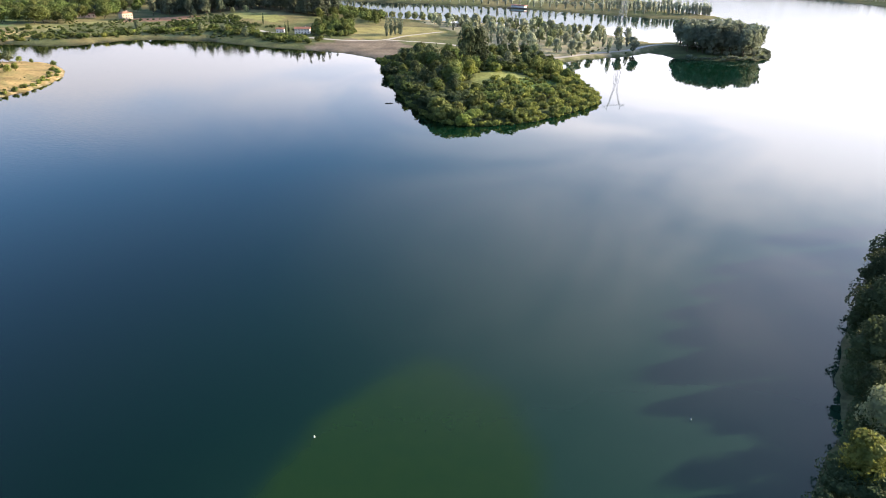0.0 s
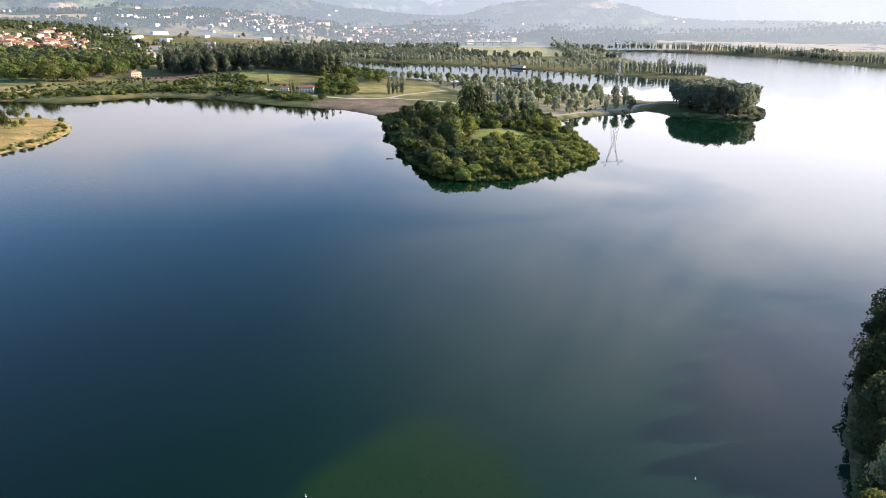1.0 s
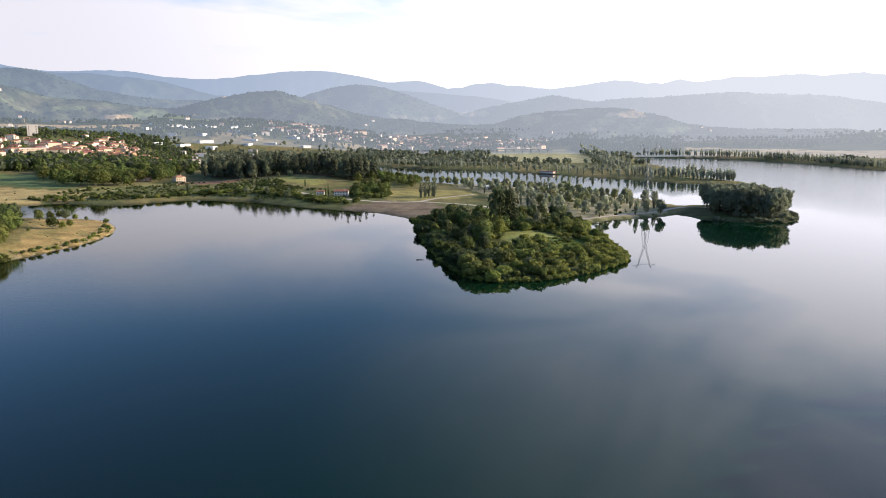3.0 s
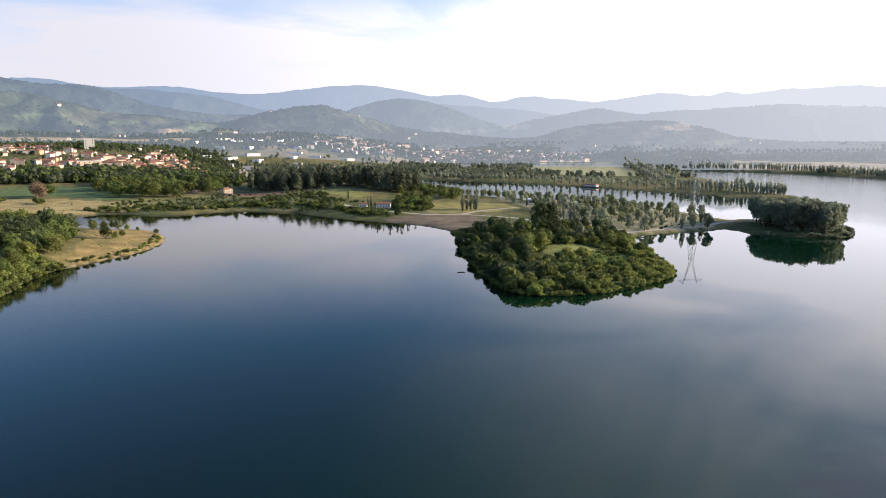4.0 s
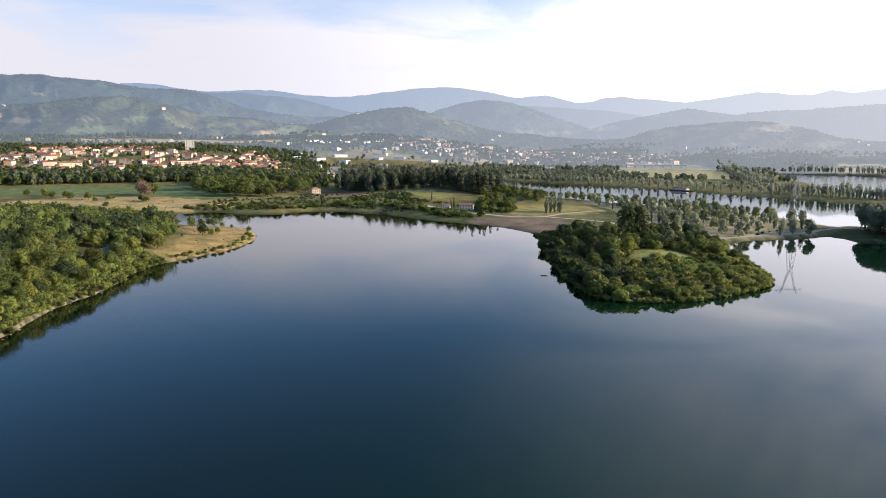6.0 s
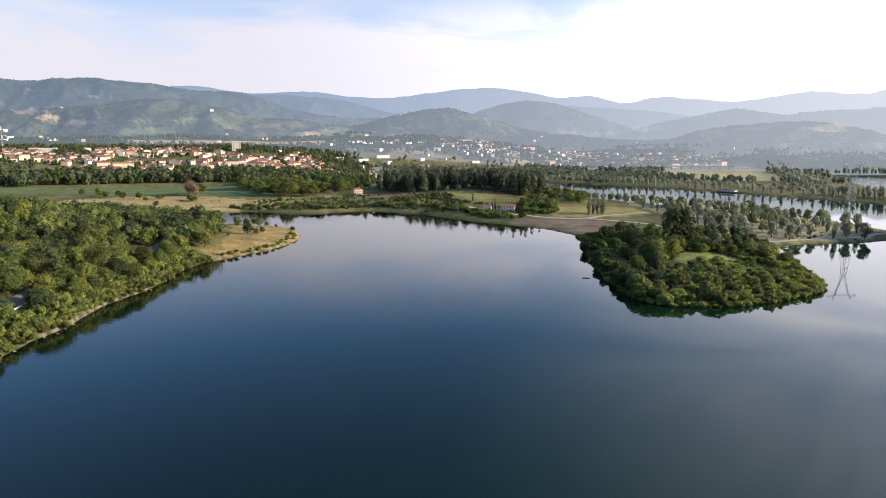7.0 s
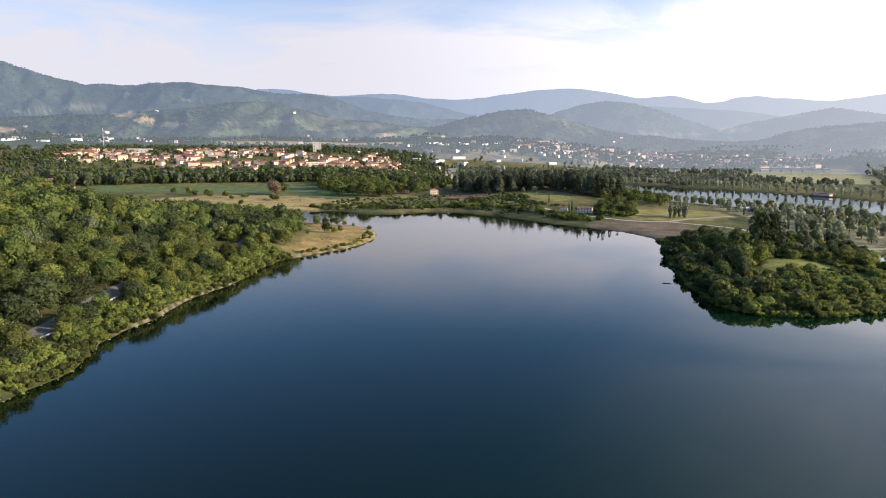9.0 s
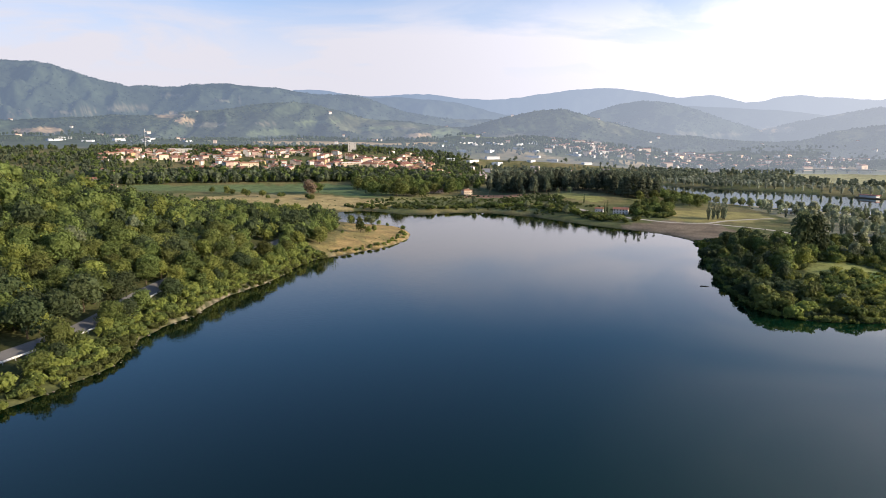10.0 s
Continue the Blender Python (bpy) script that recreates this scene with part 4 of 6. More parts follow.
class Plant:
    """One kind of tree or bush, built once and then copied."""

    def __init__(self, name, label, category, mat, lobes, leaves, size, h, limbs=4, level=1, core=0.82, seed=0):
        self.name, self.label, self.category, self.h = name, label, category, h
        rng = np.random.default_rng(seed)
        self.arrays = crown_arrays(rng, lobes(rng), leaves, size, core, level)
        self.crown = grid_mesh("crown", self.arrays[0], self.arrays[1], mat, False)
        self.trunk = trunk_mesh(rng, h, h * 0.018 + 0.06, limbs, h * 0.14)
        self.first = None

    def put(self, x, y, scale, turn, group, wide=1.0, label="", sink=0.15):
        z = height_at(x, y) - sink
        m = pose(x, y, z, 0, 0, turn) @ Matrix.Diagonal((scale * wide, scale * wide, scale, 1))
        if self.first is None:
            ob = new(self.name)
            ob.empty_display_size = 0.5
            part("trunk", self.trunk, ob)
            part("crown", self.crown, ob)
            tagged(ob, self.label, self.category)
            self.first = ob
            ob.matrix_basis = m
        else:
            ob = copy_thing(self.first, Matrix.Identity(4))
            ob.matrix_basis = m
        tagged(ob, label or self.label, group=group)
        return ob


def joined_plants(name, kinds, spots, mat, label, category, rng, sink=0.3):
    """Uncountable woodland as one mesh."""
    vs, fs, base = [], [], 0
    sx, sy = np.array([s[0] for s in spots]), np.array([s[1] for s in spots])
    zs = np.maximum(land_height(sx, sy, shore(sx, sy)), 0.1)
    for (x, y, scale), z in zip(spots, zs):
        v, f = kinds[rng.integers(len(kinds))]
        a = rng.uniform(0, 6.28)
        c, s = math.cos(a), math.sin(a)
        w = v * (scale * rng.uniform(0.85, 1.15), scale * rng.uniform(0.85, 1.15), scale)
        vs.append(np.column_stack([w[:, 0] * c - w[:, 1] * s + x, w[:, 0] * s + w[:, 1] * c + y, w[:, 2] + z - sink]))
        fs.append(f + base)
        base += len(v)
    me = grid_mesh(name, np.concatenate(vs), np.concatenate(fs), mat, False)
    return tagged(new(name, me), label, category, kind="stuff")


def scatter(rng, poly, n, gap, keep=None, tries=40):
    """Up to n spots in a polygon, at least gap apart."""
    p = np.array(poly, dtype=float)
    lo, hi = p.min(0), p.max(0)
    q = rng.uniform(lo, hi, (n * tries, 2))
    q = q[inside(poly, q[:, 0], q[:, 1])]
    if keep is not None and len(q):
        q = q[keep(q[:, 0], q[:, 1])]
    cells, out = {}, []
    for x, y in q:
        c = (int(x // gap), int(y // gap))
        if all((x - ox) ** 2 + (y - oy) ** 2 >= gap * gap for i in (-1, 0, 1) for j in (-1, 0, 1) for ox, oy in cells.get((c[0] + i, c[1] + j), ())):
            cells.setdefault(c, []).append((x, y))
            out.append((float(x), float(y)))
            if len(out) == n:
                break
    return out


OAKS = [Plant("broadleaf_tree", "broad green deciduous tree in full leaf", "tree", MAT_LEAF, lambda r: lobes_round(r, 10, 9, 0.2, 14), 580, 0.55, 10, seed=s) for s in (1, 2, 3)]
WOOD_OAKS = [Plant("broadleaf_tree", "leafy green tree of the lakeside wood", "tree", MAT_LEAF, lambda r: lobes_round(r, 10, 9, 0.15, 18), 1150, 0.36, 10, seed=s) for s in (41, 42, 43)]
WOOD_DEEP = [Plant("oak_tree", "deep green oak of the lakeside wood", "tree", MAT_LEAF_DARK, lambda r: lobes_round(r, 10, 9, 0.15, 18), 1150, 0.36, 10, seed=s) for s in (44, 45)]
COPPER = Plant("copper_beech", "broad copper-brown tree at the edge of a green field", "tree", MAT_LEAF_BROWN, lambda r: lobes_round(r, 14, 14, 0.1, 14), 620, 0.7, 14, seed=46)
OAKS_LIGHT = [Plant("locust_tree", "yellow-green deciduous tree catching the sun", "tree", MAT_LEAF_BRIGHT, lambda r: lobes_round(r, 9, 7.5, 0.2, 15), 800, 0.40, 9, seed=s) for s in (4, 5)]
OAKS_DARK = [Plant("elm_tree", "tall dark green tree in dense wood", "tree", MAT_LEAF_DARK, lambda r: lobes_round(r, 14, 9, 0.15, 14), 620, 0.6, 14, seed=s) for s in (6, 7)]
GROVE = [Plant("grove_tree", "round green tree in an open grove", "tree", MAT_LEAF_GROVE, lambda r: lobes_round(r, 10, 8, 0.15, 5), 190, 0.8, 10, limbs=2, seed=s) for s in (21, 22, 23)]
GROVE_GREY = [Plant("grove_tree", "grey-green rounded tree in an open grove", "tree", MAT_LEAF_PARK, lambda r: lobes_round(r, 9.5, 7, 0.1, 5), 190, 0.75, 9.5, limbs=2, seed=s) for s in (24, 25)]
WOOD_DARK = [Plant("elm_tree", "tall dark green tree in dense wood", "tree", MAT_LEAF_PINE, lambda r: lobes_round(r, 14, 9, 0.12, 8), 300, 0.85, 14, limbs=2, seed=s) for s in (26, 27)]
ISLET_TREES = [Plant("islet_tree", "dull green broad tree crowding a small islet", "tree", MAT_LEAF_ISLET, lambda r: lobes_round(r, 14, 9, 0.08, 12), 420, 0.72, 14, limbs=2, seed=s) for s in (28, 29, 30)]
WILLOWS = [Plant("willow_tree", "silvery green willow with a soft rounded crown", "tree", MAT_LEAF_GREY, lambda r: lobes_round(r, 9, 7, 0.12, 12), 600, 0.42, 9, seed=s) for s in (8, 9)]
POPLARS = [Plant("poplar_tree", "slender upright dark green poplar", "tree", MAT_LEAF_ISLET, lambda r: lobes_column(r, 14, 3.6), 260, 0.5, 14, limbs=2, seed=s) for s in (10, 11)]
POPLARS_FAR = [Plant("poplar_tree", "slender poplar in a planted row", "tree", MAT_LEAF_HAZE_PALE, lambda r: lobes_column(r, 14, 4.2, 6), 90, 0.8, 14, limbs=1, seed=s) for s in (12, 13)]
ROUND_FAR = [Plant("orchard_tree", "small round tree in a planted row", "tree", MAT_LEAF_HAZE_PALE, lambda r: lobes_round(r, 7, 6, 0.2, 6), 90, 0.8, 7, limbs=1, seed=s) for s in (14, 15)]
BUSHES = [Plant("bush", "dense green shrub near the water", "bush", MAT_LEAF, lambda r: lobes_bush(r, 4, 6), 270, 0.43, 2.5, seed=s) for s in (16, 17)]
# darker leaves that paint the shade of the island's west side
BUSHES_SHADED = [Plant("bush", "green shrub overhanging the water, darkened as in shade", "bush", MAT_LEAF_DARK, lambda r: lobes_bush(r, 4, 6), 270, 0.43, 2.5, seed=s) for s in (47, 48)]
PINES = [Plant("pine_tree", "tall dark conifer at the end of the wood", "tree", MAT_LEAF_PINE, lambda r: lobes_tiers(r, 14, 7, 8), 420, 0.75, 14, limbs=2, core=0.7, seed=s) for s in (49, 50)]
BUSHES_LIGHT = [Plant("bush", "light green shrub in the sun", "bush", MAT_LEAF_BRIGHT, lambda r: lobes_bush(r, 3.5, 5.5), 270, 0.41, 2.5, seed=s) for s in (18, 19)]
BANK_DARK = [Plant("alder_tree", "dark leafy alder leaning over the water", "tree", MAT_LEAF_DARK, lambda r: lobes_round(r, 14, 9, 0.1, 20), 3200, 0.27, 14, seed=s) for s in (31, 32)]
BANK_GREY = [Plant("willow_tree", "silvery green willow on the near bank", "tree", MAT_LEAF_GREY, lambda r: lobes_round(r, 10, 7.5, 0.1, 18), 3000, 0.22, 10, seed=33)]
BANK_LIGHT = [Plant("locust_tree", "bright yellow-green young tree on the near bank", "tree", MAT_LEAF_BRIGHT, lambda r: lobes_round(r, 8, 6, 0.1, 18), 2600, 0.22, 8, seed=34)]
CEDAR = Plant("cedar_tree", "pale green layered conifer on the island", "tree", MAT_LEAF_GROVE, lambda r: lobes_tiers(r, 14, 8), 700, 0.5, 14, limbs=3, core=0.6, seed=35)
CYPRESS = Plant("cypress_tree", "narrow dark cypress beside the house", "tree", MAT_LEAF_DARK, lambda r: lobes_column(r, 11, 2.2), 160, 0.35, 11, limbs=1, seed=20)

rng = np.random.default_rng(42)


def plant_all(kinds, spots, lo, hi, group, wide=(0.85, 1.2)):
    for x, y in spots:
        kinds[rng.integers(len(kinds))].put(x, y, rng.uniform(lo, hi), rng.uniform(0, 360), group, rng.uniform(*wide))


# ---- roads ----
def strip(name, points, width, mat, label, lift=0.12):
    c = curve_through(points, 6.0)
    d = np.gradient(c, axis=0)
    d /= np.linalg.norm(d, axis=1)[:, None]
    side = np.column_stack([-d[:, 1], d[:, 0]])
    vs, fs = [], []
    for k, off in enumerate((-0.5, -0.17, 0.17, 0.5)):
        p = c + side * width * off
        vs += [(x, y, max(z, 0.3) + lift) for (x, y), z in zip(p, land_height(p[:, 0], p[:, 1], shore(p[:, 0], p[:, 1])))]
    n = len(c)
    for k in range(3):
        for i in range(n - 1):
            fs.append((k * n + i, k * n + i + 1, (k + 1) * n + i + 1, (k + 1) * n + i))
    return tagged(new(name, mesh_of(name, vs, fs, mat, True)), label, "road", kind="structure")


ROAD = [(-172, 40), (-180, 84), (-184, 110), (-192, 136), (-212, 179), (-230, 226), (-242, 268), (-254, 306), (-276, 358), (-300, 392), (-330, 412), (-380, 425)]
strip("road", ROAD, 7.0, MAT_ASPHALT, "grey asphalt road along the wooded shore", 0.35)
strip("track", [(-206, 655), (-175, 611), (-153, 587), (-121, 561), (-94, 547), (-69, 538), (-46, 545), (-31, 573), (0, 600)], 4.5, MAT_GRAVEL, "pale gravel track along the shore")
strip("park_path", [(-46, 545), (0, 520), (30, 480), (66, 450), (96, 468), (130, 488), (150, 510), (170, 520), (190, 500)], 4.0, MAT_GRAVEL, "sandy path through the lakeside park")


ROAD_LINE = curve_through(ROAD, 5.0)


def off_road(x, y, gap=4.6):
    c = ROAD_LINE
    return np.min((np.asarray(x)[:, None] - c[None, :, 0]) ** 2 + (np.asarray(y)[:, None] - c[None, :, 1]) ** 2, axis=1) > gap * gap


# ---- the wood on the west shore ----
def on_land(gap):
    return lambda x, y: (shore(x, y) > gap) & off_road(x, y)


GAPS = [((-184, 106), 5.0), ((-186, 114), 4.5), ((-193, 138), 4.5), ((-213, 181), 3.5), ((-245, 276), 4.0), ((-251, 296), 4.5)]


def open_view(x, y):
    """False where a tree would stand just below a stretch of road that shows from the lake."""
    ok = np.ones(len(x), dtype=bool)
    for (px_, py_), w in GAPS:
        u = np.array([-px_, -py_]) / math.hypot(px_, py_)
        t = np.clip((x - px_) * u[0] + (y - py_) * u[1], -2, 17)
        ok &= (x - px_ - t * u[0]) ** 2 + (y - py_ - t * u[1]) ** 2 > w * w
    return ok


WOOD_KINDS = []
for k in range(6):
    q = np.random.default_rng(300 + k)
    WOOD_KINDS.append(crown_arrays(q, lobes_round(q, 11, 9.5, 0.1, 10), 230, 0.62))
west = [p for p in scatter(rng, WEST_WOOD, 2600, 5.3, lambda x, y: on_land(5)(x, y) & open_view(x, y)) if -66 < math.degrees(math.atan2(*p)) < -24]
west.sort(key=lambda p: math.hypot(*p) + 0.8 * float(shore(*p)[0]))
named = west[:210]
for x, y in named:
    k = rng.uniform()
    kinds = WOOD_OAKS if k < 0.50 else WOOD_DEEP if k < 0.76 else OAKS_LIGHT if k < 0.96 else WILLOWS
    big = rng.uniform(0.8, 1.1)
    kinds[rng.integers(len(kinds))].put(x, y, rng.triangular(0.65, 0.95, 1.5) * big * min(1.0, 0.55 + 0.022 * float(shore(x, y)[0])), rng.uniform(0, 360), "trees of the lakeside wood", rng.uniform(0.95, 1.25))
rest = [(x, y, rng.triangular(0.65, 0.95, 1.5)) for x, y in west[210:]]
half = rng.permutation(len(rest))
shares = np.split(np.arange(len(rest)), [int(len(rest) * 0.5), int(len(rest) * 0.82)])
for which, leaf, words in zip(shares, (MAT_LEAF, MAT_LEAF_DARK, MAT_LEAF_BRIGHT), ("dense green deciduous woodland on the hillside", "deep green oak woodland on the hillside", "yellow-green locust woodland on the hillside")):
    joined_plants("woodland", WOOD_KINDS, [rest[half[i]] for i in which], leaf, words, "woodland", rng)

SHRUB_KINDS = []
for k in range(4):
    q = np.random.default_rng(320 + k)
    SHRUB_KINDS.append(crown_arrays(q, lobes_bush(q, 4, 6, 4), 130, 0.5))
under = scatter(rng, [(-150, 60), (-150, 130), (-190, 200), (-200, 260), (-206, 300), (-250, 300), (-232, 220), (-212, 175), (-190, 130), (-182, 60)], 420, 3.2, lambda x, y: (shore(x, y) > 2.5) & off_road(x, y, 4.2) & open_view(x, y))
under = [(x, y, rng.uniform(0.75, 1.35) * min(1.0, 0.5 + 0.05 * float(shore(x, y)[0]))) for x, y in under]
joined_plants("undergrowth", SHRUB_KINDS, under[::2], MAT_LEAF, "dense green undergrowth between road and shore", "shrubs", rng)
joined_plants("undergrowth", SHRUB_KINDS, under[1::2], MAT_LEAF_BRIGHT, "light green undergrowth between road and shore", "shrubs", rng)
shore_w = curve_through([(-152, 62), (-157, 90)] + WEST_SHORE[::-1] + PENINSULA[::-1][:3], 3.5)
fringe = [(x - d * 0.9 + rng.normal(0, 0.8), y - d * 0.25 + rng.normal(0, 0.8), rng.uniform(0.35, 0.8)) for x, y in shore_w for d in ((1.7, 3.2, 5.0, 7.5, 10.0) if 158 < y < 235 else (0.3, 1.5, 3.2, 5.0, 7.5, 10.0))]
pick = rng.uniform(size=len(fringe)) < 0.5
joined_plants("shore_scrub", SHRUB_KINDS, [f for f, k in zip(fringe, pick) if k], MAT_LEAF_BRIGHT, "sunlit light green scrub along the west shore", "shrubs", rng)
joined_plants("shore_scrub", SHRUB_KINDS, [f for f, k in zip(fringe, pick) if not k], MAT_LEAF, "dense green scrub along the west shore", "shrubs", rng)

# ---- the peninsula: a few small trees and a fringe of scrub ----
for px_, py_, s, kind in ((-313, 438, 1.15, WILLOWS[0]), (-282, 416, 0.75, OAKS[0]), (-285, 432, 0.6, OAKS[1]), (-281, 436, 0.6, OAKS[2]), (-273, 430, 0.85, WILLOWS[1]), (-264, 426, 0.5, OAKS_LIGHT[1]), (-256, 425, 0.3, OAKS[0]),
                          (-248, 377, 0.8, OAKS[2]), (-243, 379, 0.55, OAKS_LIGHT[0]), (-244, 388, 0.55, OAKS_LIGHT[1]), (-237, 415, 0.4, OAKS[1]), (-252, 362, 0.25, OAKS[1]), (-228, 398, 0.3, OAKS_LIGHT[0])):
    kind.put(px_, py_, s, rng.uniform(0, 360), "small trees on the peninsula")
plant_all(OAKS, scatter(rng, [(-236, 318), (-262, 365), (-300, 412), (-330, 440), (-352, 436), (-320, 400), (-282, 350), (-258, 308)], 45, 6, lambda x, y: on_land(5)(x, y) & open_view(x, y)), 0.6, 1.1, "trees at the foot of the peninsula")
for x, y in curve_through(PENINSULA[7:15], 3.2):
    (BUSHES_LIGHT if rng.uniform() < 0.6 else BUSHES)[rng.integers(2)].put(x - rng.uniform(2, 7), y - rng.uniform(-1, 2), rng.uniform(0.22, 0.55), rng.uniform(0, 360), "scrub on the peninsula", 1.2)

# ---- the wooded island ahead ----
ISLE = ISLAND + [(-40, 470), (-8, 480), (30, 470), (66, 440), (73, 400), (75, 345)]


def before_glade(x, y):
    """True between the glade and the island's south shore, where only low scrub grows."""
    return (y < 372) & (x > 9 + (y - 300) * 0.02)


def clear(x, y):
    return (shore(x, y) > 3.0) & ~inside(GLADE, x, y) & ~inside(GLADE, x, y + 6) & ~inside(FERNS, x, y)


for x, y in scatter(rng, ISLE, 80, 7.4, lambda x, y: clear(x, y) & (shore(x, y) > 5) & ~before_glade(x, y) & ((x < 20) | (y > 388)) & (y < 455)):
    k = rng.uniform()
    kinds = OAKS_DARK if k < 0.4 else OAKS if k < 0.85 else WILLOWS
    tall = min(1.1, 0.5 + 0.035 * float(shore(x, y)[0]))
    kinds[rng.integers(len(kinds))].put(x, y, rng.uniform(0.65, 1.0) * tall * (0.75 if kinds is OAKS_DARK else 1.0), rng.uniform(0, 360), "trees on the island", rng.uniform(0.9, 1.15))
isle_scrub = scatter(rng, ISLE, 620, 2.7, lambda x, y: (shore(x, y) > 0.6) & ~inside(GLADE, x, y) & ((x > 4) | (shore(x, y) < 10)) & (y < 440))
for x, y in isle_scrub[:210]:
    # shade in the west and sun in the east are put into leaf colour
    kinds = BUSHES_LIGHT if (rng.uniform() < (0.55 if x > 26 else 0.12)) else BUSHES if x > 10 or rng.uniform() < 0.4 else BUSHES_SHADED
    low = 0.62 if inside(FERNS, x, y)[0] else 1.0
    size = rng.triangular(1.0, 1.5, 2.1) if x < 30 and y < 300 else rng.triangular(0.5, 0.8, 1.25) * low if before_glade(np.array([x]), np.array([y]))[0] else rng.triangular(0.7, 1.1, 1.9)
    kinds[rng.integers(2)].put(x, y, size, rng.uniform(0, 360), "shrubs on the island", rng.uniform(0.9, 1.25))
rest = [(x, y, rng.triangular(0.4, 0.65, 1.0)) for x, y in isle_scrub[210:] if not inside(FERNS, x, y)[0]]
# scrub likewise: brighter leaves for the sunny east, darker for the shaded west
joined_plants("island_scrub", SHRUB_KINDS, [p for p in rest if p[0] > 36 or (p[0] * 7 + p[1] * 3) % 4 < 1], MAT_LEAF_BRIGHT, "sunlit light green scrub covering the island", "shrubs", rng)
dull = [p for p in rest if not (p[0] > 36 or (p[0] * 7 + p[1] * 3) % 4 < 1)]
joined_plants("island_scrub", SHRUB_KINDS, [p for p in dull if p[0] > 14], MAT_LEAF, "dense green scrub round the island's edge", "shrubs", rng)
joined_plants("island_scrub", SHRUB_KINDS, [p for p in dull if p[0] <= 14], MAT_LEAF_DARK, "green scrub on the island's west side, darkened as in shade", "shrubs", rng)
ferns = [(x, y, rng.uniform(0.12, 0.3)) for x, y in scatter(rng, FERNS, 260, 1.5)]
FERN_KINDS = [crown_arrays(np.random.default_rng(330 + k), lobes_bush(np.random.default_rng(330 + k), 4, 7, 2), 40, 0.9) for k in range(3)]
joined_plants("fern_bed", FERN_KINDS, ferns, MAT_LEAF_BRIGHT, "low bright green fern bed on the island", "ferns", rng)
edge = curve_through(INLET[-2:] + ISLAND, 2.2)
fringe = [(x + rng.normal(0, 0.5), y + 0.6 + rng.normal(0, 0.6), rng.uniform(0.35, 0.7)) for x, y in edge]
joined_plants("island_fringe", SHRUB_KINDS, fringe[::2], MAT_LEAF, "green shrubs hanging over the island's waterline", "shrubs", rng)
joined_plants("island_fringe", SHRUB_KINDS, fringe[1::2], MAT_LEAF_BRIGHT, "light green shrubs at the island's waterline", "shrubs", rng)
for x, y, s, kind in ((15, 397, 1.75, OAKS_DARK[0]), (21, 399, 1.65, OAKS_DARK[1]), (14, 361, 1.05, OAKS_LIGHT[0]), (5, 345, 1.2, OAKS[0]), (1, 352, 1.1, OAKS[1]), (37, 387, 1.2, WILLOWS[0]), (32, 392, 0.85, WILLOWS[1]),
                      (28, 388, 0.75, OAKS[2]), (24, 282, 0.7, WILLOWS[1]), (60, 376, 0.85, OAKS[1]), (52, 380, 0.8, OAKS[2]), (66, 362, 0.7, OAKS[0]), (45, 384, 0.6, OAKS_LIGHT[1]), (7, 312, 0.7, OAKS_LIGHT[1]), (-10, 398, 1.1, OAKS[2])):
    kind.put(x, y, s, rng.uniform(0, 360), "trees on the island", 0.85 if kind in OAKS_DARK else 1.0)
CEDAR.put(-4, 403, 1.0, 40, "trees on the island")
for x, y in scatter(rng, ISLE, 9, 9.0, lambda x, y: clear(x, y) & (shore(x, y) > 4) & (y < 330)):
    OAKS_LIGHT[rng.integers(2)].put(x, y, rng.uniform(0.4, 0.6), rng.uniform(0, 360), "young trees on the island", rng.uniform(1.0, 1.25))

# ---- the round islet at the end of the causeway ----
ISLET_WOOD = [(170, 482), (180, 463), (203, 457), (214, 466), (221, 480), (221, 500), (212, 519), (195, 528), (178, 523)]
for x, y in scatter(rng, ISLET_WOOD, 80, 6.6, lambda x, y: shore(x, y) > 5):
    kind = ISLET_TREES[rng.integers(3)]
    edge = float(shore(np.array([x]), np.array([y]))[0])
    s = (18.5 + min(edge, 12) * 0.25) / kind.h * rng.uniform(0.88, 1.0)
    kind.put(x, y, s, rng.uniform(0, 360), "trees of the round islet", rng.uniform(0.85, 1.05))
spots = [(x, y, rng.uniform(0.8, 1.3)) for x, y in scatter(rng, ISLET_WOOD, 110, 3.5, lambda x, y: shore(x, y) < 16)]
spots += [(x + rng.normal(0, 0.5), y + rng.uniform(0.5, 5), rng.uniform(0.4, 0.8)) for x, y in curve_through(FAR_ISLET[3:9], 2.5)]
joined_plants("islet_scrub", SHRUB_KINDS, spots, MAT_LEAF_ISLET, "dark green scrub round the islet's edge", "shrubs", rng)

# ---- the park between lake and channel ----
for x, y in scatter(rng, PARK, 118, 8.6, lambda x, y: shore(x, y) > 5):
    k = rng.uniform()
    kind = GROVE_GREY[rng.integers(2)] if k < 0.55 else GROVE[rng.integers(3)] if k < 0.8 else POPLARS[rng.integers(2)]
    kind.put(x, y, rng.uniform(0.8, 1.25) * (0.75 if kind in POPLARS else 1), rng.uniform(0, 360), "trees of the lakeside park")
for x, y in ((-46, 570), (-43, 577), (-40, 582), (-37, 586), (-35, 580)):
    POPLARS[rng.integers(2)].put(x, y, rng.uniform(1.0, 1.15), rng.uniform(0, 360), "clump of poplars on the lawn", 1.0)
hedge = curve_through([(-112, 815), (-70, 770), (-30, 742), (20, 712), (75, 660), (120, 612)], 9.0)
for x, y in hedge:
    for k in range(2):
        GROVE[rng.integers(3)].put(x - 6 - 9 * k, y - 8 - 7 * k, rng.uniform(0.6, 0.95), rng.uniform(0, 360), "trees along the channel")

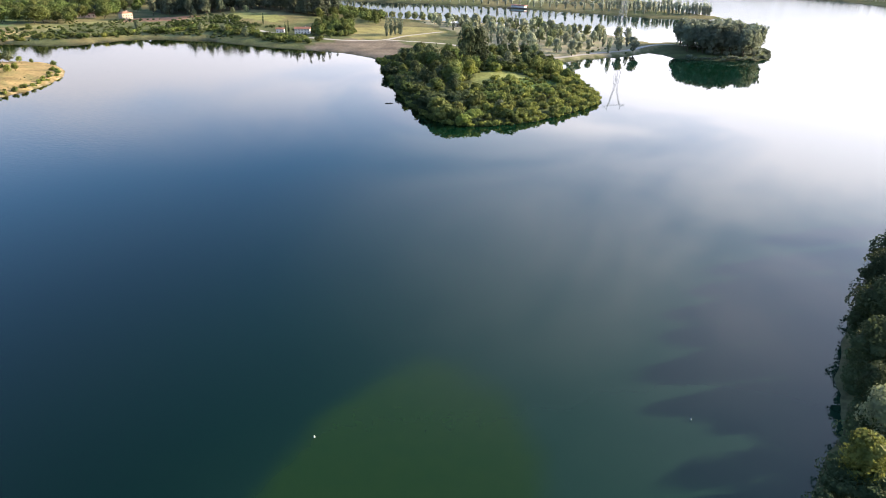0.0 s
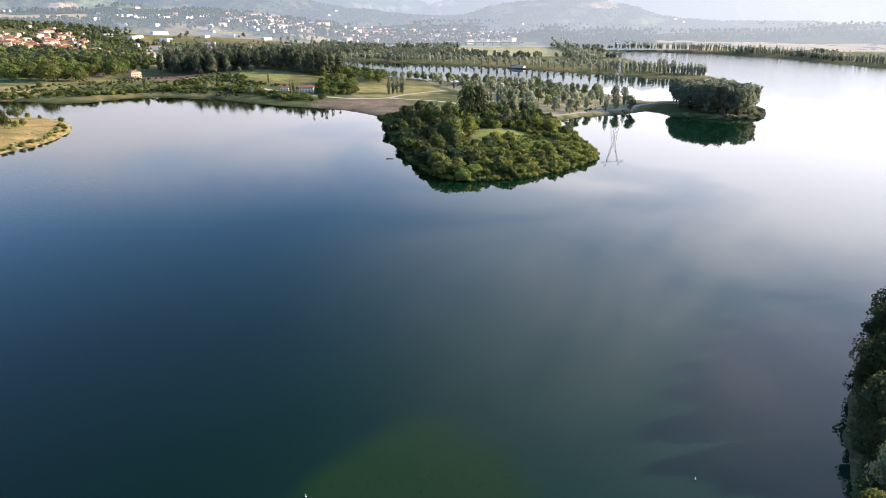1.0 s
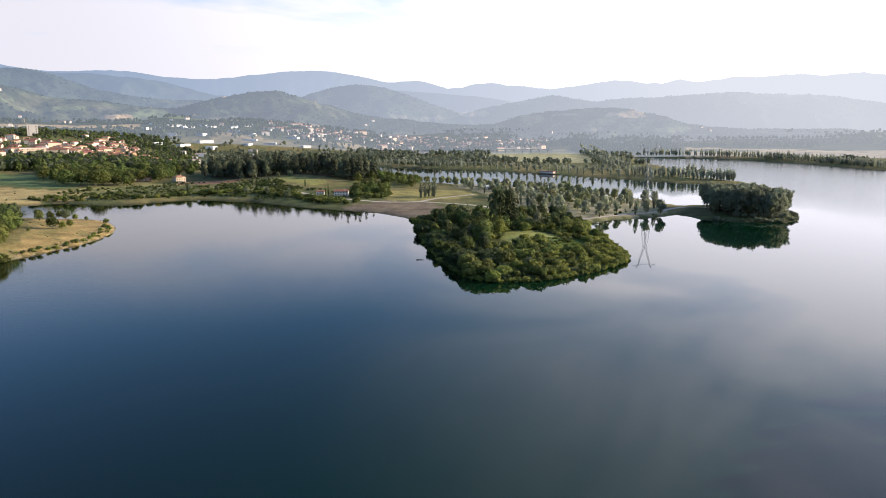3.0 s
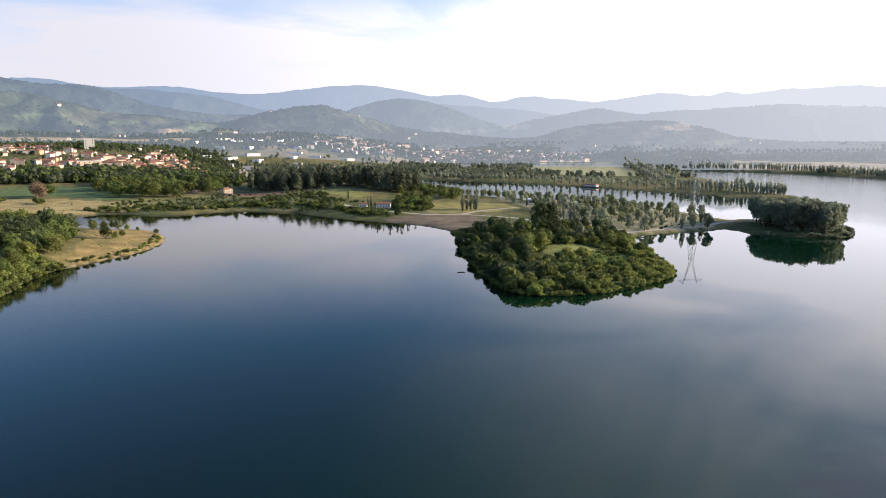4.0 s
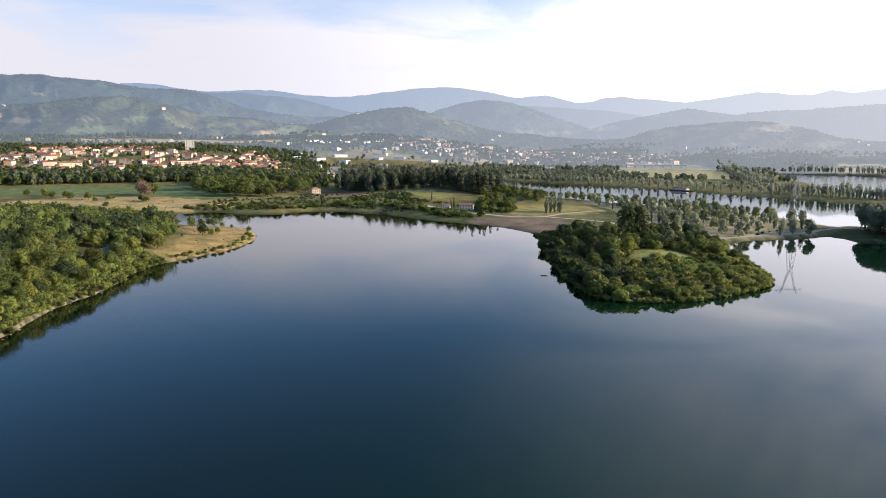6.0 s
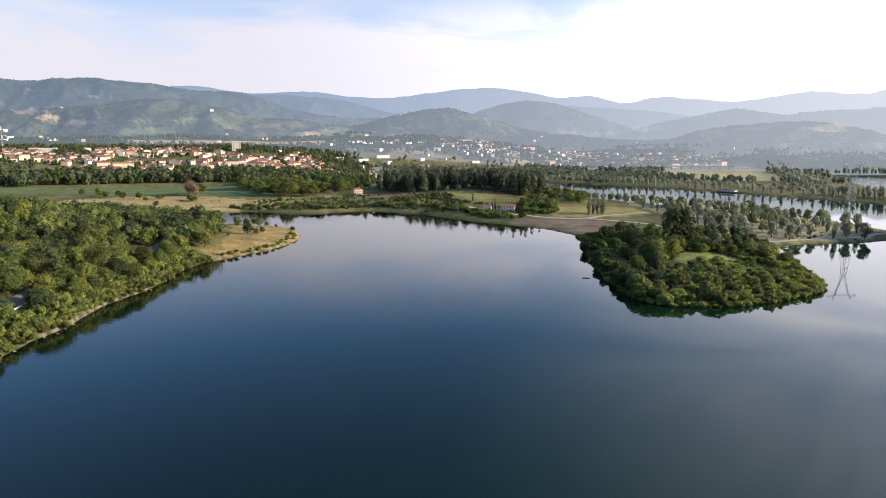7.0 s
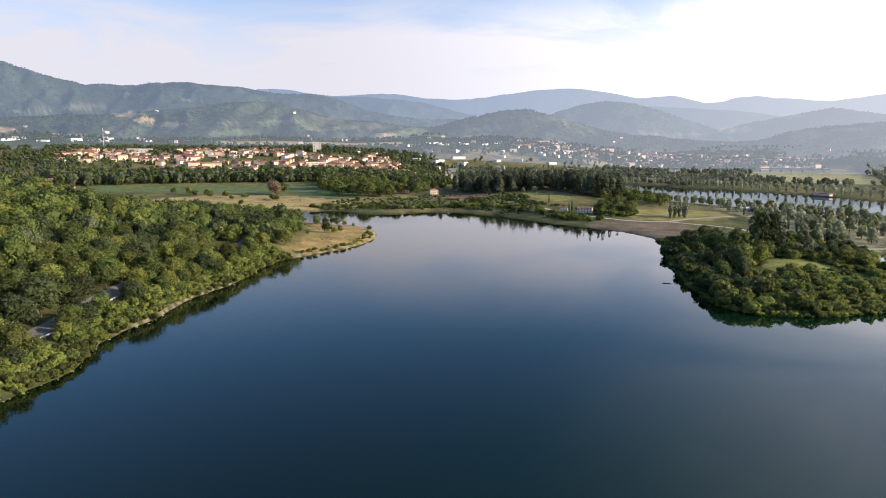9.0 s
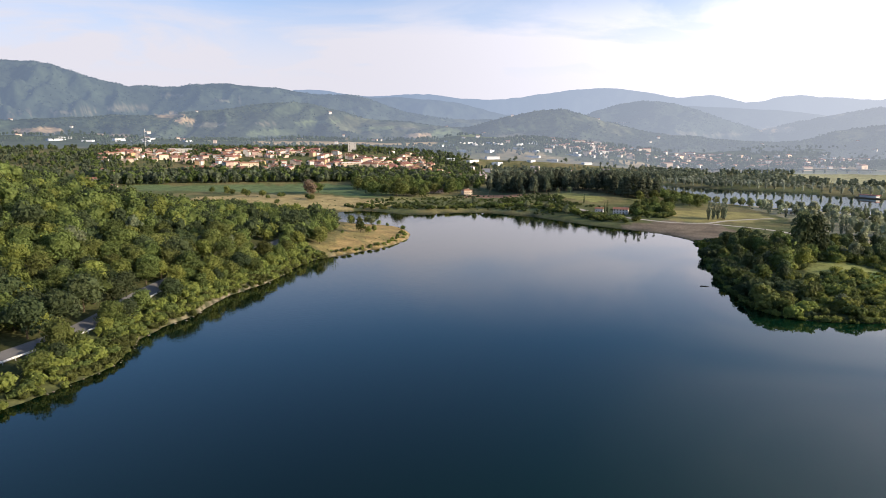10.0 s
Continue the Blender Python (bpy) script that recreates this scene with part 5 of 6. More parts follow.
# ---- the dark wood and the houses below it ----
plant_all(WOOD_DARK, scatter(rng, DARK_WOOD, 170, 8.2, lambda x, y: shore(x, y) > 8), 1.2, 2.0, "trees of the dark wood", (0.62, 0.9))
plant_all(OAKS, scatter(rng, [(-140, 700), (-150, 750), (-110, 790), (-60, 760), (-50, 660), (-90, 640)], 38, 9), 0.7, 1.1, "trees beside the shore house")
for x, y in curve_through([(-112, 588), (-98, 570), (-80, 566), (-76, 590)], 4.0):
    BUSHES[rng.integers(2)].put(x, y, rng.uniform(0.9, 1.3), rng.uniform(0, 360), "hedge beside the track")
plant_all(OAKS, scatter(rng, [(-112, 600), (-95, 580), (-80, 600), (-84, 640), (-110, 650)], 18, 7), 0.7, 1.0, "trees beside the track")
plant_all(OAKS, scatter(rng, [(-470, 690), (-385, 622), (-352, 640), (-345, 700), (-345, 800), (-470, 820)], 75, 9.5), 1.0, 1.75, "trees round the farm")
for x, y in curve_through([(-372, 540), (-300, 548), (-262, 580), (-225, 590), (-180, 578), (-140, 548), (-100, 520)], 7.0):
    for k in range(3):
        if rng.uniform() < 0.75:
            (BUSHES if rng.uniform() < 0.7 else BUSHES_LIGHT)[rng.integers(2)].put(x + rng.uniform(-4, 4), y + 3 + 7 * k + rng.uniform(-2, 3), rng.triangular(0.45, 0.8, 1.6), rng.uniform(0, 360), "shrubs on the north shore", 1.3)
for x, y in ((-262, 742), (-244, 724), (-236, 702), (-226, 714), (-290, 745), (-310, 752), (-158, 718), (-150, 712), (-142, 720), (-133, 716), (-125, 724), (-168, 738), (-255, 708)):
    WOOD_DARK[rng.integers(2)].put(x, y, rng.uniform(1.4, 1.9), rng.uniform(0, 360), "trees of the dark wood", rng.uniform(0.55, 0.8))
for x, y in ((-142, 700), (-134, 694), (-127, 702), (-121, 694), (-116, 706), (-137, 712), (-150, 706), (-110, 716)):
    PINES[rng.integers(2)].put(x, y, rng.uniform(1.55, 2.05), rng.uniform(0, 360), "conifers at the end of the dark wood", rng.uniform(0.8, 1.0))
for x, y in ((-238, 606), (-205, 590), (-184, 584), (-160, 562), (-268, 612), (-248, 700), (-206, 690), (-196, 700)):
    WILLOWS[rng.integers(2)].put(x, y, rng.uniform(0.6, 0.9), rng.uniform(0, 360), "willows on the north shore")
plant_all(OAKS, scatter(rng, INLET_MEADOW, 7, 14), 0.5, 0.7, "trees in the meadow")
for x, y, s in ((-482, 626, 1.35), (-476, 634, 1.2), (-446, 575, 0.55), (-441, 571, 0.5), (-480, 571, 0.6), (-484, 556, 0.5)):
    OAKS[rng.integers(3)].put(x, y, s, rng.uniform(0, 360), "trees in the meadow", 1.2)
for x, y in ((-560, 575), (-545, 568), (-530, 570), (-515, 560), (-500, 566), (-575, 590), (-590, 582)):
    OAKS[rng.integers(3)].put(x, y, rng.uniform(0.7, 1.0), rng.uniform(0, 360), "trees in the meadow")

COPPER.put(-471, 611, 1.3, 30, "trees in the meadow")
slope_scrub = [(x, y, rng.triangular(0.3, 0.55, 1.1)) for x, y in scatter(rng, [(-250, 590), (-190, 572), (-120, 528), (-100, 545), (-150, 590), (-172, 640), (-215, 668), (-250, 640)], 230, 3.6, lambda x, y: (shore(x, y) > 2) & (fractal(x / 22, y / 22, 3, 93) > 0.47))]
slope_scrub += [(x, y, rng.triangular(0.3, 0.5, 0.9)) for x, y in scatter(rng, [(-372, 560), (-300, 552), (-250, 590), (-250, 640), (-300, 650), (-380, 612)], 110, 4.5, lambda x, y: (shore(x, y) > 2) & (fractal(x / 22, y / 22, 3, 94) > 0.52))]
joined_plants("slope_scrub", SHRUB_KINDS, slope_scrub, MAT_LEAF, "patchy green scrub on the slope above the north shore", "shrubs", rng)
tufts = []
for poly, n, gap, lo, hi in ((NORTH_MEADOW, 150, 5, 0.12, 0.7), (INLET_MEADOW, 60, 8, 0.15, 0.35), (PENINSULA_MEADOW, 90, 5, 0.1, 0.22), ([(-180, 560), (-110, 520), (-80, 548), (-150, 616), (-215, 690), (-240, 600)], 170, 4.5, 0.15, 0.75), (PARK, 70, 8, 0.2, 0.5), ([(-410, 610), (-330, 560), (-240, 590), (-235, 690), (-330, 700)], 120, 6, 0.25, 0.6)):
    tufts += [(x, y, rng.uniform(lo, hi)) for x, y in scatter(rng, poly, n, gap, lambda x, y: (shore(x, y) > 1.5) & (fractal(x / 26, y / 26, 2, 91) > 0.5))]
TUFT_KINDS = []
for k in range(4):
    q = np.random.default_rng(340 + k)
    TUFT_KINDS.append(crown_arrays(q, lobes_bush(q, 4, 7, 2), 40, 0.9))
joined_plants("meadow_scrub", TUFT_KINDS, tufts, MAT_GRASS, "low olive-green scrub scattered over dry meadows", "shrubs", rng)

# ---- planted rows across the channel ----
bank = curve_through([(296, 792), (230, 806), (197, 843), (142, 905), (73, 976), (-3, 1034), (-92, 1084), (-180, 1135)], 12.0)
d = np.gradient(bank, axis=0)
d /= np.linalg.norm(d, axis=1)[:, None]
away = np.column_stack([d[:, 1], -d[:, 0]])
for k, (off, kinds, s) in enumerate(((4, POPLARS_FAR, 0.85), (38, ROUND_FAR, 1.0), (60, ROUND_FAR, 1.0), (96, ROUND_FAR, 1.2))):
    for (x, y), (ax, ay) in zip(bank[6 if k else 0:], away[6 if k else 0:]):
        qx, qy = x + ax * off + rng.normal(0, 1), y + ay * off + rng.normal(0, 1)
        if shore(np.array([qx]), np.array([qy]))[0] > 4:
            kinds[rng.integers(2)].put(qx, qy, s * rng.uniform(0.8, 1.15), rng.uniform(0, 360), "planted rows across the channel")
for a, b, n in (((300, 792), (292, 940), 34), ((288, 800), (205, 900), 32), ((205, 1000), (262, 1700), 60), ((225, 1000), (285, 1700), 60)):
    for t in np.linspace(0, 1, n):
        qx, qy = a[0] + (b[0] - a[0]) * t + rng.normal(0, 1), a[1] + (b[1] - a[1]) * t + rng.normal(0, 1)
        if shore(np.array([qx]), np.array([qy]))[0] > 3:
            POPLARS_FAR[rng.integers(2)].put(qx, qy, rng.uniform(0.75, 1.1), rng.uniform(0, 360), "poplar avenue on the spit")
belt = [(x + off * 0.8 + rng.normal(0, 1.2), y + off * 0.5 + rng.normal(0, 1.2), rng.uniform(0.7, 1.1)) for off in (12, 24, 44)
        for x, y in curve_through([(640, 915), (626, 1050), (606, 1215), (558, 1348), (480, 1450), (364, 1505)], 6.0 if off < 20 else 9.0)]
joined_plants("poplar_belt", [k.arrays for k in POPLARS_FAR], belt, MAT_LEAF_HAZE_PALE, "hazy belt of poplars along the far bank", "trees", rng)

# ---- near trees on the east bank ----
for x, y, s, kind in ((53.5, 66, 0.95, BANK_LIGHT[0]), (60.5, 73.5, 0.95, BANK_GREY[0]), (64, 82, 0.55, BANK_DARK[0]), (68, 89, 0.8, BANK_DARK[1]), (75, 101, 0.9, BANK_DARK[0]), (82, 111, 0.95, BANK_DARK[1]), (90, 120, 1.1, BANK_DARK[0]), (100, 130, 1.1, BANK_DARK[1]), (74, 91, 1.0, BANK_GREY[0]), (69, 80, 0.7, BANK_GREY[0]),
                      (85, 101, 1.15, BANK_DARK[0]), (96, 113, 1.2, BANK_DARK[1]), (112, 141, 1.2, BANK_DARK[0]), (126, 156, 1.1, BANK_DARK[1]), (108, 126, 1.2, BANK_DARK[0]), (58, 60, 0.5, BANK_GREY[0]), (63, 54, 0.6, BANK_DARK[1]), (52, 58, 0.45, BANK_LIGHT[0]), (80, 88, 0.9, BANK_DARK[1])):
    kind.put(x, y, s, rng.uniform(0, 360), "trees on the east bank", 1.05)
FINE_SHRUBS = []
for k in range(3):
    q = np.random.default_rng(360 + k)
    FINE_SHRUBS.append(crown_arrays(q, lobes_bush(q, 4, 6, 6), 430, 0.27))
spots = [(x + d, y - d * 0.7, rng.uniform(0.5, 0.95)) for x, y in curve_through(NEAR_SHORE[-2:] + EAST_BANK[:6], 2.6) for d in (1.6, 3.6, 6.0)]
joined_plants("bank_scrub", FINE_SHRUBS, spots, MAT_LEAF_DARK, "dark scrub hanging over the east bank", "shrubs", rng)

# ---- far woods, hedges and groves: too many to count ----
FAR_KINDS = []
for s in range(5):
    q = np.random.default_rng(200 + s)
    FAR_KINDS.append(crown_arrays(q, lobes_round(q, 9, 8, 0.05, 3)[:1], 20, 1.6, level=0))
spots = []


def far_wood(n, az0, az1, r0, r1, lo, hi, keep=0.5, scale=130, seed=0):
    """Woodland over a sector, thinned by a patchy mask."""
    a, r = rng.uniform(az0, az1, n), np.sqrt(rng.uniform(r0 ** 2, r1 ** 2, n))
    x, y = r * np.sin(np.radians(a)), r * np.cos(np.radians(a))
    ok = (fractal(x / scale, y / scale, 3, seed) > keep) & (shore(x, y) > 12)
    gold = ((a > 16.5) & (a < 34) & (r > 1460) & (r < 1850)) | ((a > -43) & (a < -26) & (r > 1690) & (r < 1960))
    ok &= ~gold & ~((a > -25) & (a < -10) & (r > 1450) & (r < 1900) & (rng.uniform(size=n) < 0.6))
    ok &= ~inside(FAR_FIELD, x, y) & ~inside(GREEN_FIELD, x, y)
    spots.extend((float(u), float(v), float(rng.uniform(lo, hi))) for u, v in zip(x[ok], y[ok]))


far_wood(1300, -54, -23, 950, 1040, 0.7, 1.9, 0.26, 50, 1)
far_wood(260, -37, -26, 860, 960, 1.1, 1.7, 0.42, 60, 9)
far_wood(1100, -66, -52, 1000, 1550, 0.7, 1.25, 0.36, 60, 6)
far_wood(2600, -54, -24, 1000, 1600, 0.5, 0.95, 0.40, 60, 2)
far_wood(1500, -54, -24, 1400, 1620, 0.7, 1.2, 0.30, 60, 8)
far_wood(6000, -64, 40, 1600, 2700, 0.9, 1.5, 0.44, 150, 3)
far_wood(5000, -30, 20, 1350, 2150, 0.7, 1.3, 0.46, 60, 12)
far_wood(3000, -22, 30, 1150, 1700, 0.8, 1.3, 0.44, 90, 4)
far_wood(700, -16, 2, 1080, 1300, 0.7, 1.0, 0.40, 90, 5)
far_wood(900, -31, -12, 960, 1450, 0.6, 1.05, 0.34, 60, 13)
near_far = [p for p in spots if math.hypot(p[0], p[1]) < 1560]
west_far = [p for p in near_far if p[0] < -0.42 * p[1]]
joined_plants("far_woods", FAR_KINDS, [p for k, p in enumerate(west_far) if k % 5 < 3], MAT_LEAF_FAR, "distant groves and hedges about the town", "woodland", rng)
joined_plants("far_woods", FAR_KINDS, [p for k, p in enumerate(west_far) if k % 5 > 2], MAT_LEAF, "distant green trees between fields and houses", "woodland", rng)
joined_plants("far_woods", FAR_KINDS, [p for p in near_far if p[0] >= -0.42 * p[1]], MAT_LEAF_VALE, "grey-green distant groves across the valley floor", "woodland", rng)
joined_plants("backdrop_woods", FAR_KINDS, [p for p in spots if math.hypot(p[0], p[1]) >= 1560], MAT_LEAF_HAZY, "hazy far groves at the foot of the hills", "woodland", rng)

# ---- trees on the far slopes, as lumps of a few leaves ----
CLUMPS = []
for s in range(4):
    q = np.random.default_rng(220 + s)
    CLUMPS.append(crown_arrays(q, [(0, 0, 3, 7, 7, 5)], 9, 2.6, 1.0, 0))


def slope_wood(name, points, n, lo, hi, mat, label, seed):
    """Uneven wood over a slope."""
    p = points[fractal(points[:, 0] / 110, points[:, 1] / 110, 3, seed) > 0.34]
    p = p[rng.choice(len(p), min(n, len(p)), replace=False)]
    vs, fs, base = [], [], 0
    for x, y, z in p + np.column_stack([rng.normal(0, 5, (len(p), 2)), np.full(len(p), -1.5)]):
        v, f = CLUMPS[rng.integers(4)]
        vs.append(v * rng.uniform(lo, hi, 3) + (x, y, z))
        fs.append(f + base)
        base += len(v)
    tagged(new(name, grid_mesh(name, np.concatenate(vs), np.concatenate(fs), mat, False)), label, "woodland", kind="stuff")


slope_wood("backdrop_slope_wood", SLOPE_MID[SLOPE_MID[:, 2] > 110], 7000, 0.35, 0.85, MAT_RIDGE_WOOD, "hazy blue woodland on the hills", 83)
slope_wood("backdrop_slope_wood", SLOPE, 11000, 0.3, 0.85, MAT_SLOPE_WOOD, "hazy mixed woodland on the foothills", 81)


# ---- buildings ----
def box(x0, x1, y0, y1, z0, z1):
    v = [(x, y, z) for z in (z0, z1) for x, y in ((x0, y0), (x1, y0), (x1, y1), (x0, y1))]
    f = [(3, 2, 1, 0), (4, 5, 6, 7), (0, 1, 5, 4), (1, 2, 6, 5), (2, 3, 7, 6), (3, 0, 4, 7)]
    return v, f


WINDOW_MESH = mesh_of("window", *box(-0.55, 0.55, -0.05, 0.05, -0.75, 0.75), MAT_WINDOW)
DOOR_MESH = mesh_of("door", *box(-0.6, 0.6, -0.06, 0.06, 0, 2.1), MAT_WOOD)


def house(name, w, d, h, rise, wall, roof, label, floors=2, cols=3, hip=False, windows=True, chimney=True, eave=0.6):
    """A rendered house with a tiled roof, its windows and door on the side towards -y."""
    ob = tagged(new(name), label, "house")
    v, f = box(-w / 2, w / 2, -d / 2, d / 2, -3, h)
    if not hip and rise:
        v += [(-w / 2, 0, h + rise * 0.94), (w / 2, 0, h + rise * 0.94)]
        f += [(7, 4, 8), (5, 6, 9), (4, 5, 9, 8), (6, 7, 8, 9)]
    part("wall", mesh_of("wall", v, f, wall), ob)
    e, th = eave, 0.25
    if rise:
        k = d / 2 * 0.9 if hip else -e
        low, low2 = h - 0.12, h - 0.12 + th
        a = [(-w / 2 - e, -d / 2 - e), (w / 2 + e, -d / 2 - e), (w / 2 + e, d / 2 + e), (-w / 2 - e, d / 2 + e)]
        v = [(*q, low) for q in a] + [(*q, low2) for q in a] + [(-w / 2 + k, 0, low2 + rise), (w / 2 - k, 0, low2 + rise)]
        f = [(3, 2, 1, 0), (0, 1, 5, 4), (1, 2, 6, 5), (2, 3, 7, 6), (3, 0, 4, 7), (4, 5, 9, 8), (6, 7, 8, 9), (5, 6, 9), (7, 4, 8)]
    else:
        v, f = box(-w / 2 - 0.2, w / 2 + 0.2, -d / 2 - 0.2, d / 2 + 0.2, h, h + 0.5)
    part("roof", mesh_of("roof", v, f, roof), ob)
    if chimney and rise:
        part("chimney", mesh_of("chimney", *box(w * 0.18, w * 0.18 + 0.7, 0.6, 1.3, h, h + rise + 1.0), wall), ob)
    if windows:
        for i in range(floors):
            for j in range(cols):
                x, z = (j + 0.5) / cols * w - w / 2, 1.6 + i * 2.9
                if i and floors > 2 and j == 1:
                    continue
                if i == 0 and j == cols // 2:
                    part("door", DOOR_MESH, ob, m=pose(x, -d / 2 - 0.04, 0))
                else:
                    part("window", WINDOW_MESH, ob, m=pose(x, -d / 2 - 0.03, z))
    return ob


def place(ob, x, y, turn, first=False, s=1.0, group=""):
    m = pose(x, y, height_at(x, y) + 0.1, 0, 0, turn) @ Matrix.Scale(s, 4)
    if not first:
        ob = copy_thing(ob, Matrix.Identity(4))
    ob.matrix_basis = m
    if group:
        ob["group"] = group
    return ob


def facing(x, y):
    """Turn that faces a house's front towards the lake."""
    return -math.degrees(math.atan2(x, y))


farmhouse = house("farmhouse", 13, 10, 7.2, 1.9, MAT_WALL_CREAM, MAT_ROOF, "square pale farmhouse with a low hipped tile roof above the shore", 2, 4, hip=True)
place(farmhouse, -322, 712, facing(-322, 712) + 25, True, 0.82)
barn = house("barn", 26, 9, 3.4, 1.9, MAT_WALL_PINK, MAT_ROOF, "long low farm building with a red tile roof", 1, 6)
plant_all(OAKS, scatter(rng, [(-104, 562), (-84, 560), (-76, 596), (-104, 604)], 12, 5.5), 0.55, 0.9, "trees beside the shore house")
place(barn, -372, 722, facing(-372, 722) + 5, True)
shore_house = house("shore_house", 18, 9, 5.6, 2.1, MAT_WALL_WHITE, MAT_ROOF, "white two-storey house with a tiled roof beside the track", 2, 5)
place(shore_house, -116, 575, facing(-116, 575) - 8, True, 0.68)
annexe = house("annexe", 10, 7, 4.4, 1.6, MAT_WALL_WHITE, MAT_ROOF, "small white annexe next to the shore house", 1, 3)
place(annexe, -135, 578, facing(-135, 578) - 8, True, 0.68)
pavilion = house("pavilion", 12, 8, 3.2, 1.2, MAT_WALL_WHITE, MAT_SHED, "low pale pavilion among the park trees", 1, 4, chimney=False)
place(pavilion, 12, 655, 0, True)
for x, y, s in ((-127.5, 575, 0.95), (-129.5, 573, 0.8), (-160, 622, 0.85)):
    CYPRESS.put(x, y, s, rng.uniform(0, 360), "cypresses by the house")

TOWN = [house("town_house", w, d, h, r, wall, MAT_ROOF, lab, int(h // 3), c, hip, windows=c > 2, chimney=False)
        for w, d, h, r, wall, lab, c, hip in (
            (12, 10, 6.4, 1.9, MAT_WALL_WHITE, "white town house with a red tile roof", 2, False),
            (15, 10, 6.8, 2.0, MAT_WALL_CREAM, "cream town house with a red tile roof", 3, True),
            (11, 10, 9.2, 1.8, MAT_WALL_OCHRE, "tall ochre town house with a red tile roof", 1, True),
            (20, 11, 9.4, 2.0, MAT_WALL_CREAM, "long cream apartment house with a red tile roof", 3, False),
            (13, 9, 6.2, 1.8, MAT_WALL_WHITE, "small white town house with a tile roof", 2, False),
            (16, 10, 9.6, 1.8, MAT_WALL_WHITE, "white three-storey town house with a tile roof", 3, True),
            (13, 9, 6.2, 1.8, MAT_WALL_PINK, "pinkish town house with a red tile roof", 2, False),
            (17, 11, 7.0, 2.0, MAT_WALL_WHITE, "broad white town house with a red tile roof", 3, True))]
used = set()


def settle(kinds, n, az0, az1, r0, r1, gap, group, keep=0.0, jitter=35, seed=0, lo=0.52, hi=0.82):
    done = []
    for _ in range(n * 30):
        a, r = rng.uniform(az0, az1), math.sqrt(rng.uniform(r0 ** 2, r1 ** 2))
        x, y = r * math.sin(radians(a)), r * math.cos(radians(a))
        if keep and fractal(np.array([x / 70]), np.array([y / 70]), 2, seed)[0] < keep:
            continue
        if any((x - u) ** 2 + (y - v) ** 2 < gap * gap for u, v in done):
            continue
        done.append((x, y))
        k = int(rng.integers(len(kinds)))
        place(kinds[k], x, y, facing(x, y) + rng.choice([-20, 25, 70]) + rng.normal(0, 8), id(kinds[k]) not in used, rng.uniform(lo, hi), group)
        used.add(id(kinds[k]))
        if len(done) == n:
            break


settle(TOWN, 180, -53.5, -27, 1060, 1420, 15, "houses of the town", 0.40, seed=61)
settle(TOWN, 12, -29, -23, 1060, 1200, 22, "houses of the town", 0.45, seed=62)
settle(TOWN, 6, -57, -52.5, 900, 1000, 22, "houses above the wood")


def close_built(wall, n, label, seed):
    """Close-built small houses, too many to count, as one mesh with tiled roofs."""
    q = np.random.default_rng(seed)
    vs, fs, kinds, done = [], [], [], 0
    while done < n:
        a, r = q.uniform(-53.5, -27), math.sqrt(q.uniform(1060 ** 2, 1440 ** 2))
        x, y = r * math.sin(radians(a)), r * math.cos(radians(a))
        if fractal(np.array([x / 70]), np.array([y / 70]), 2, 61)[0] < 0.43:
            continue
        w, d, h, rise = q.uniform(4, 7.5), q.uniform(3.4, 4.8), q.uniform(4, 7), q.uniform(1.5, 2.4)
        m = pose(x, y, height_at(x, y), 0, 0, facing(x, y) + q.choice([-20, 25, 70]) + q.normal(0, 8))
        b = len(vs)
        v = box(-w, w, -d, d, -3, h)[0] + [(-w, 0, h + rise * 0.9), (w, 0, h + rise * 0.9)]
        v += [(sx * (w + 0.5), sy * (d + 0.7), h + 0.05) for sy in (-1, 1) for sx in (-1, 1)] + [(-w - 0.5, 0, h + rise), (w + 0.5, 0, h + rise)]
        vs += [m @ Vector(p) for p in v]
        f = [(0, 1, 5, 4), (1, 2, 6, 5), (2, 3, 7, 6), (3, 0, 4, 7), (7, 4, 8), (5, 6, 9), (10, 11, 15, 14), (13, 12, 14, 15)]
        fs += [tuple(b + i for i in g) for g in f]
        kinds += [0] * 6 + [1] * 2
        done += 1
    me = mesh_of("close_built_houses", vs, fs, wall)
    me.materials.append(MAT_ROOF)
    me.polygons.foreach_set("material_index", kinds)
    tagged(new("close_built_houses", me), label, "houses", kind="stuff")


close_built(MAT_WALL_WHITE, 80, "close-built white houses with red tile roofs in the town", 91)
close_built(MAT_WALL_CREAM, 75, "close-built cream houses with red tile roofs in the town", 92)
close_built(MAT_WALL_PINK, 50, "close-built pinkish houses with red tile roofs in the town", 93)
tower = house("apartment_tower", 17, 14, 19, 0, MAT_WALL_WHITE, MAT_SHED, "white flat-roofed apartment tower in the town", 6, 3)
place(tower, -792, 1170, facing(-792, 1170), True)
place(house("apartment_block", 42, 12, 9, 2.0, MAT_WALL_OCHRE, MAT_ROOF, "long ochre apartment block with a tiled roof", 3, 6, chimney=False), -772, 735, facing(-772, 735) + 14, True)
place(house("warehouse", 38, 16, 5, 0, MAT_WALL_WHITE, MAT_SHED, "low white flat-roofed warehouse at the edge of town", 1, 6, chimney=False), -687, 813, facing(-687, 813) + -8, True)
place(house("terrace", 58, 11, 6.5, 1.8, MAT_WALL_OCHRE, MAT_ROOF, "long ochre terrace with a tiled roof", 2, 8, chimney=False), -619, 847, facing(-619, 847) + 14, True)
place(house("apartment_block", 44, 14, 7, 0, MAT_WALL_WHITE, MAT_SHED, "long white flat-roofed block above the town", 2, 6, chimney=False), -1039, 944, facing(-1039, 944) + -8, True)
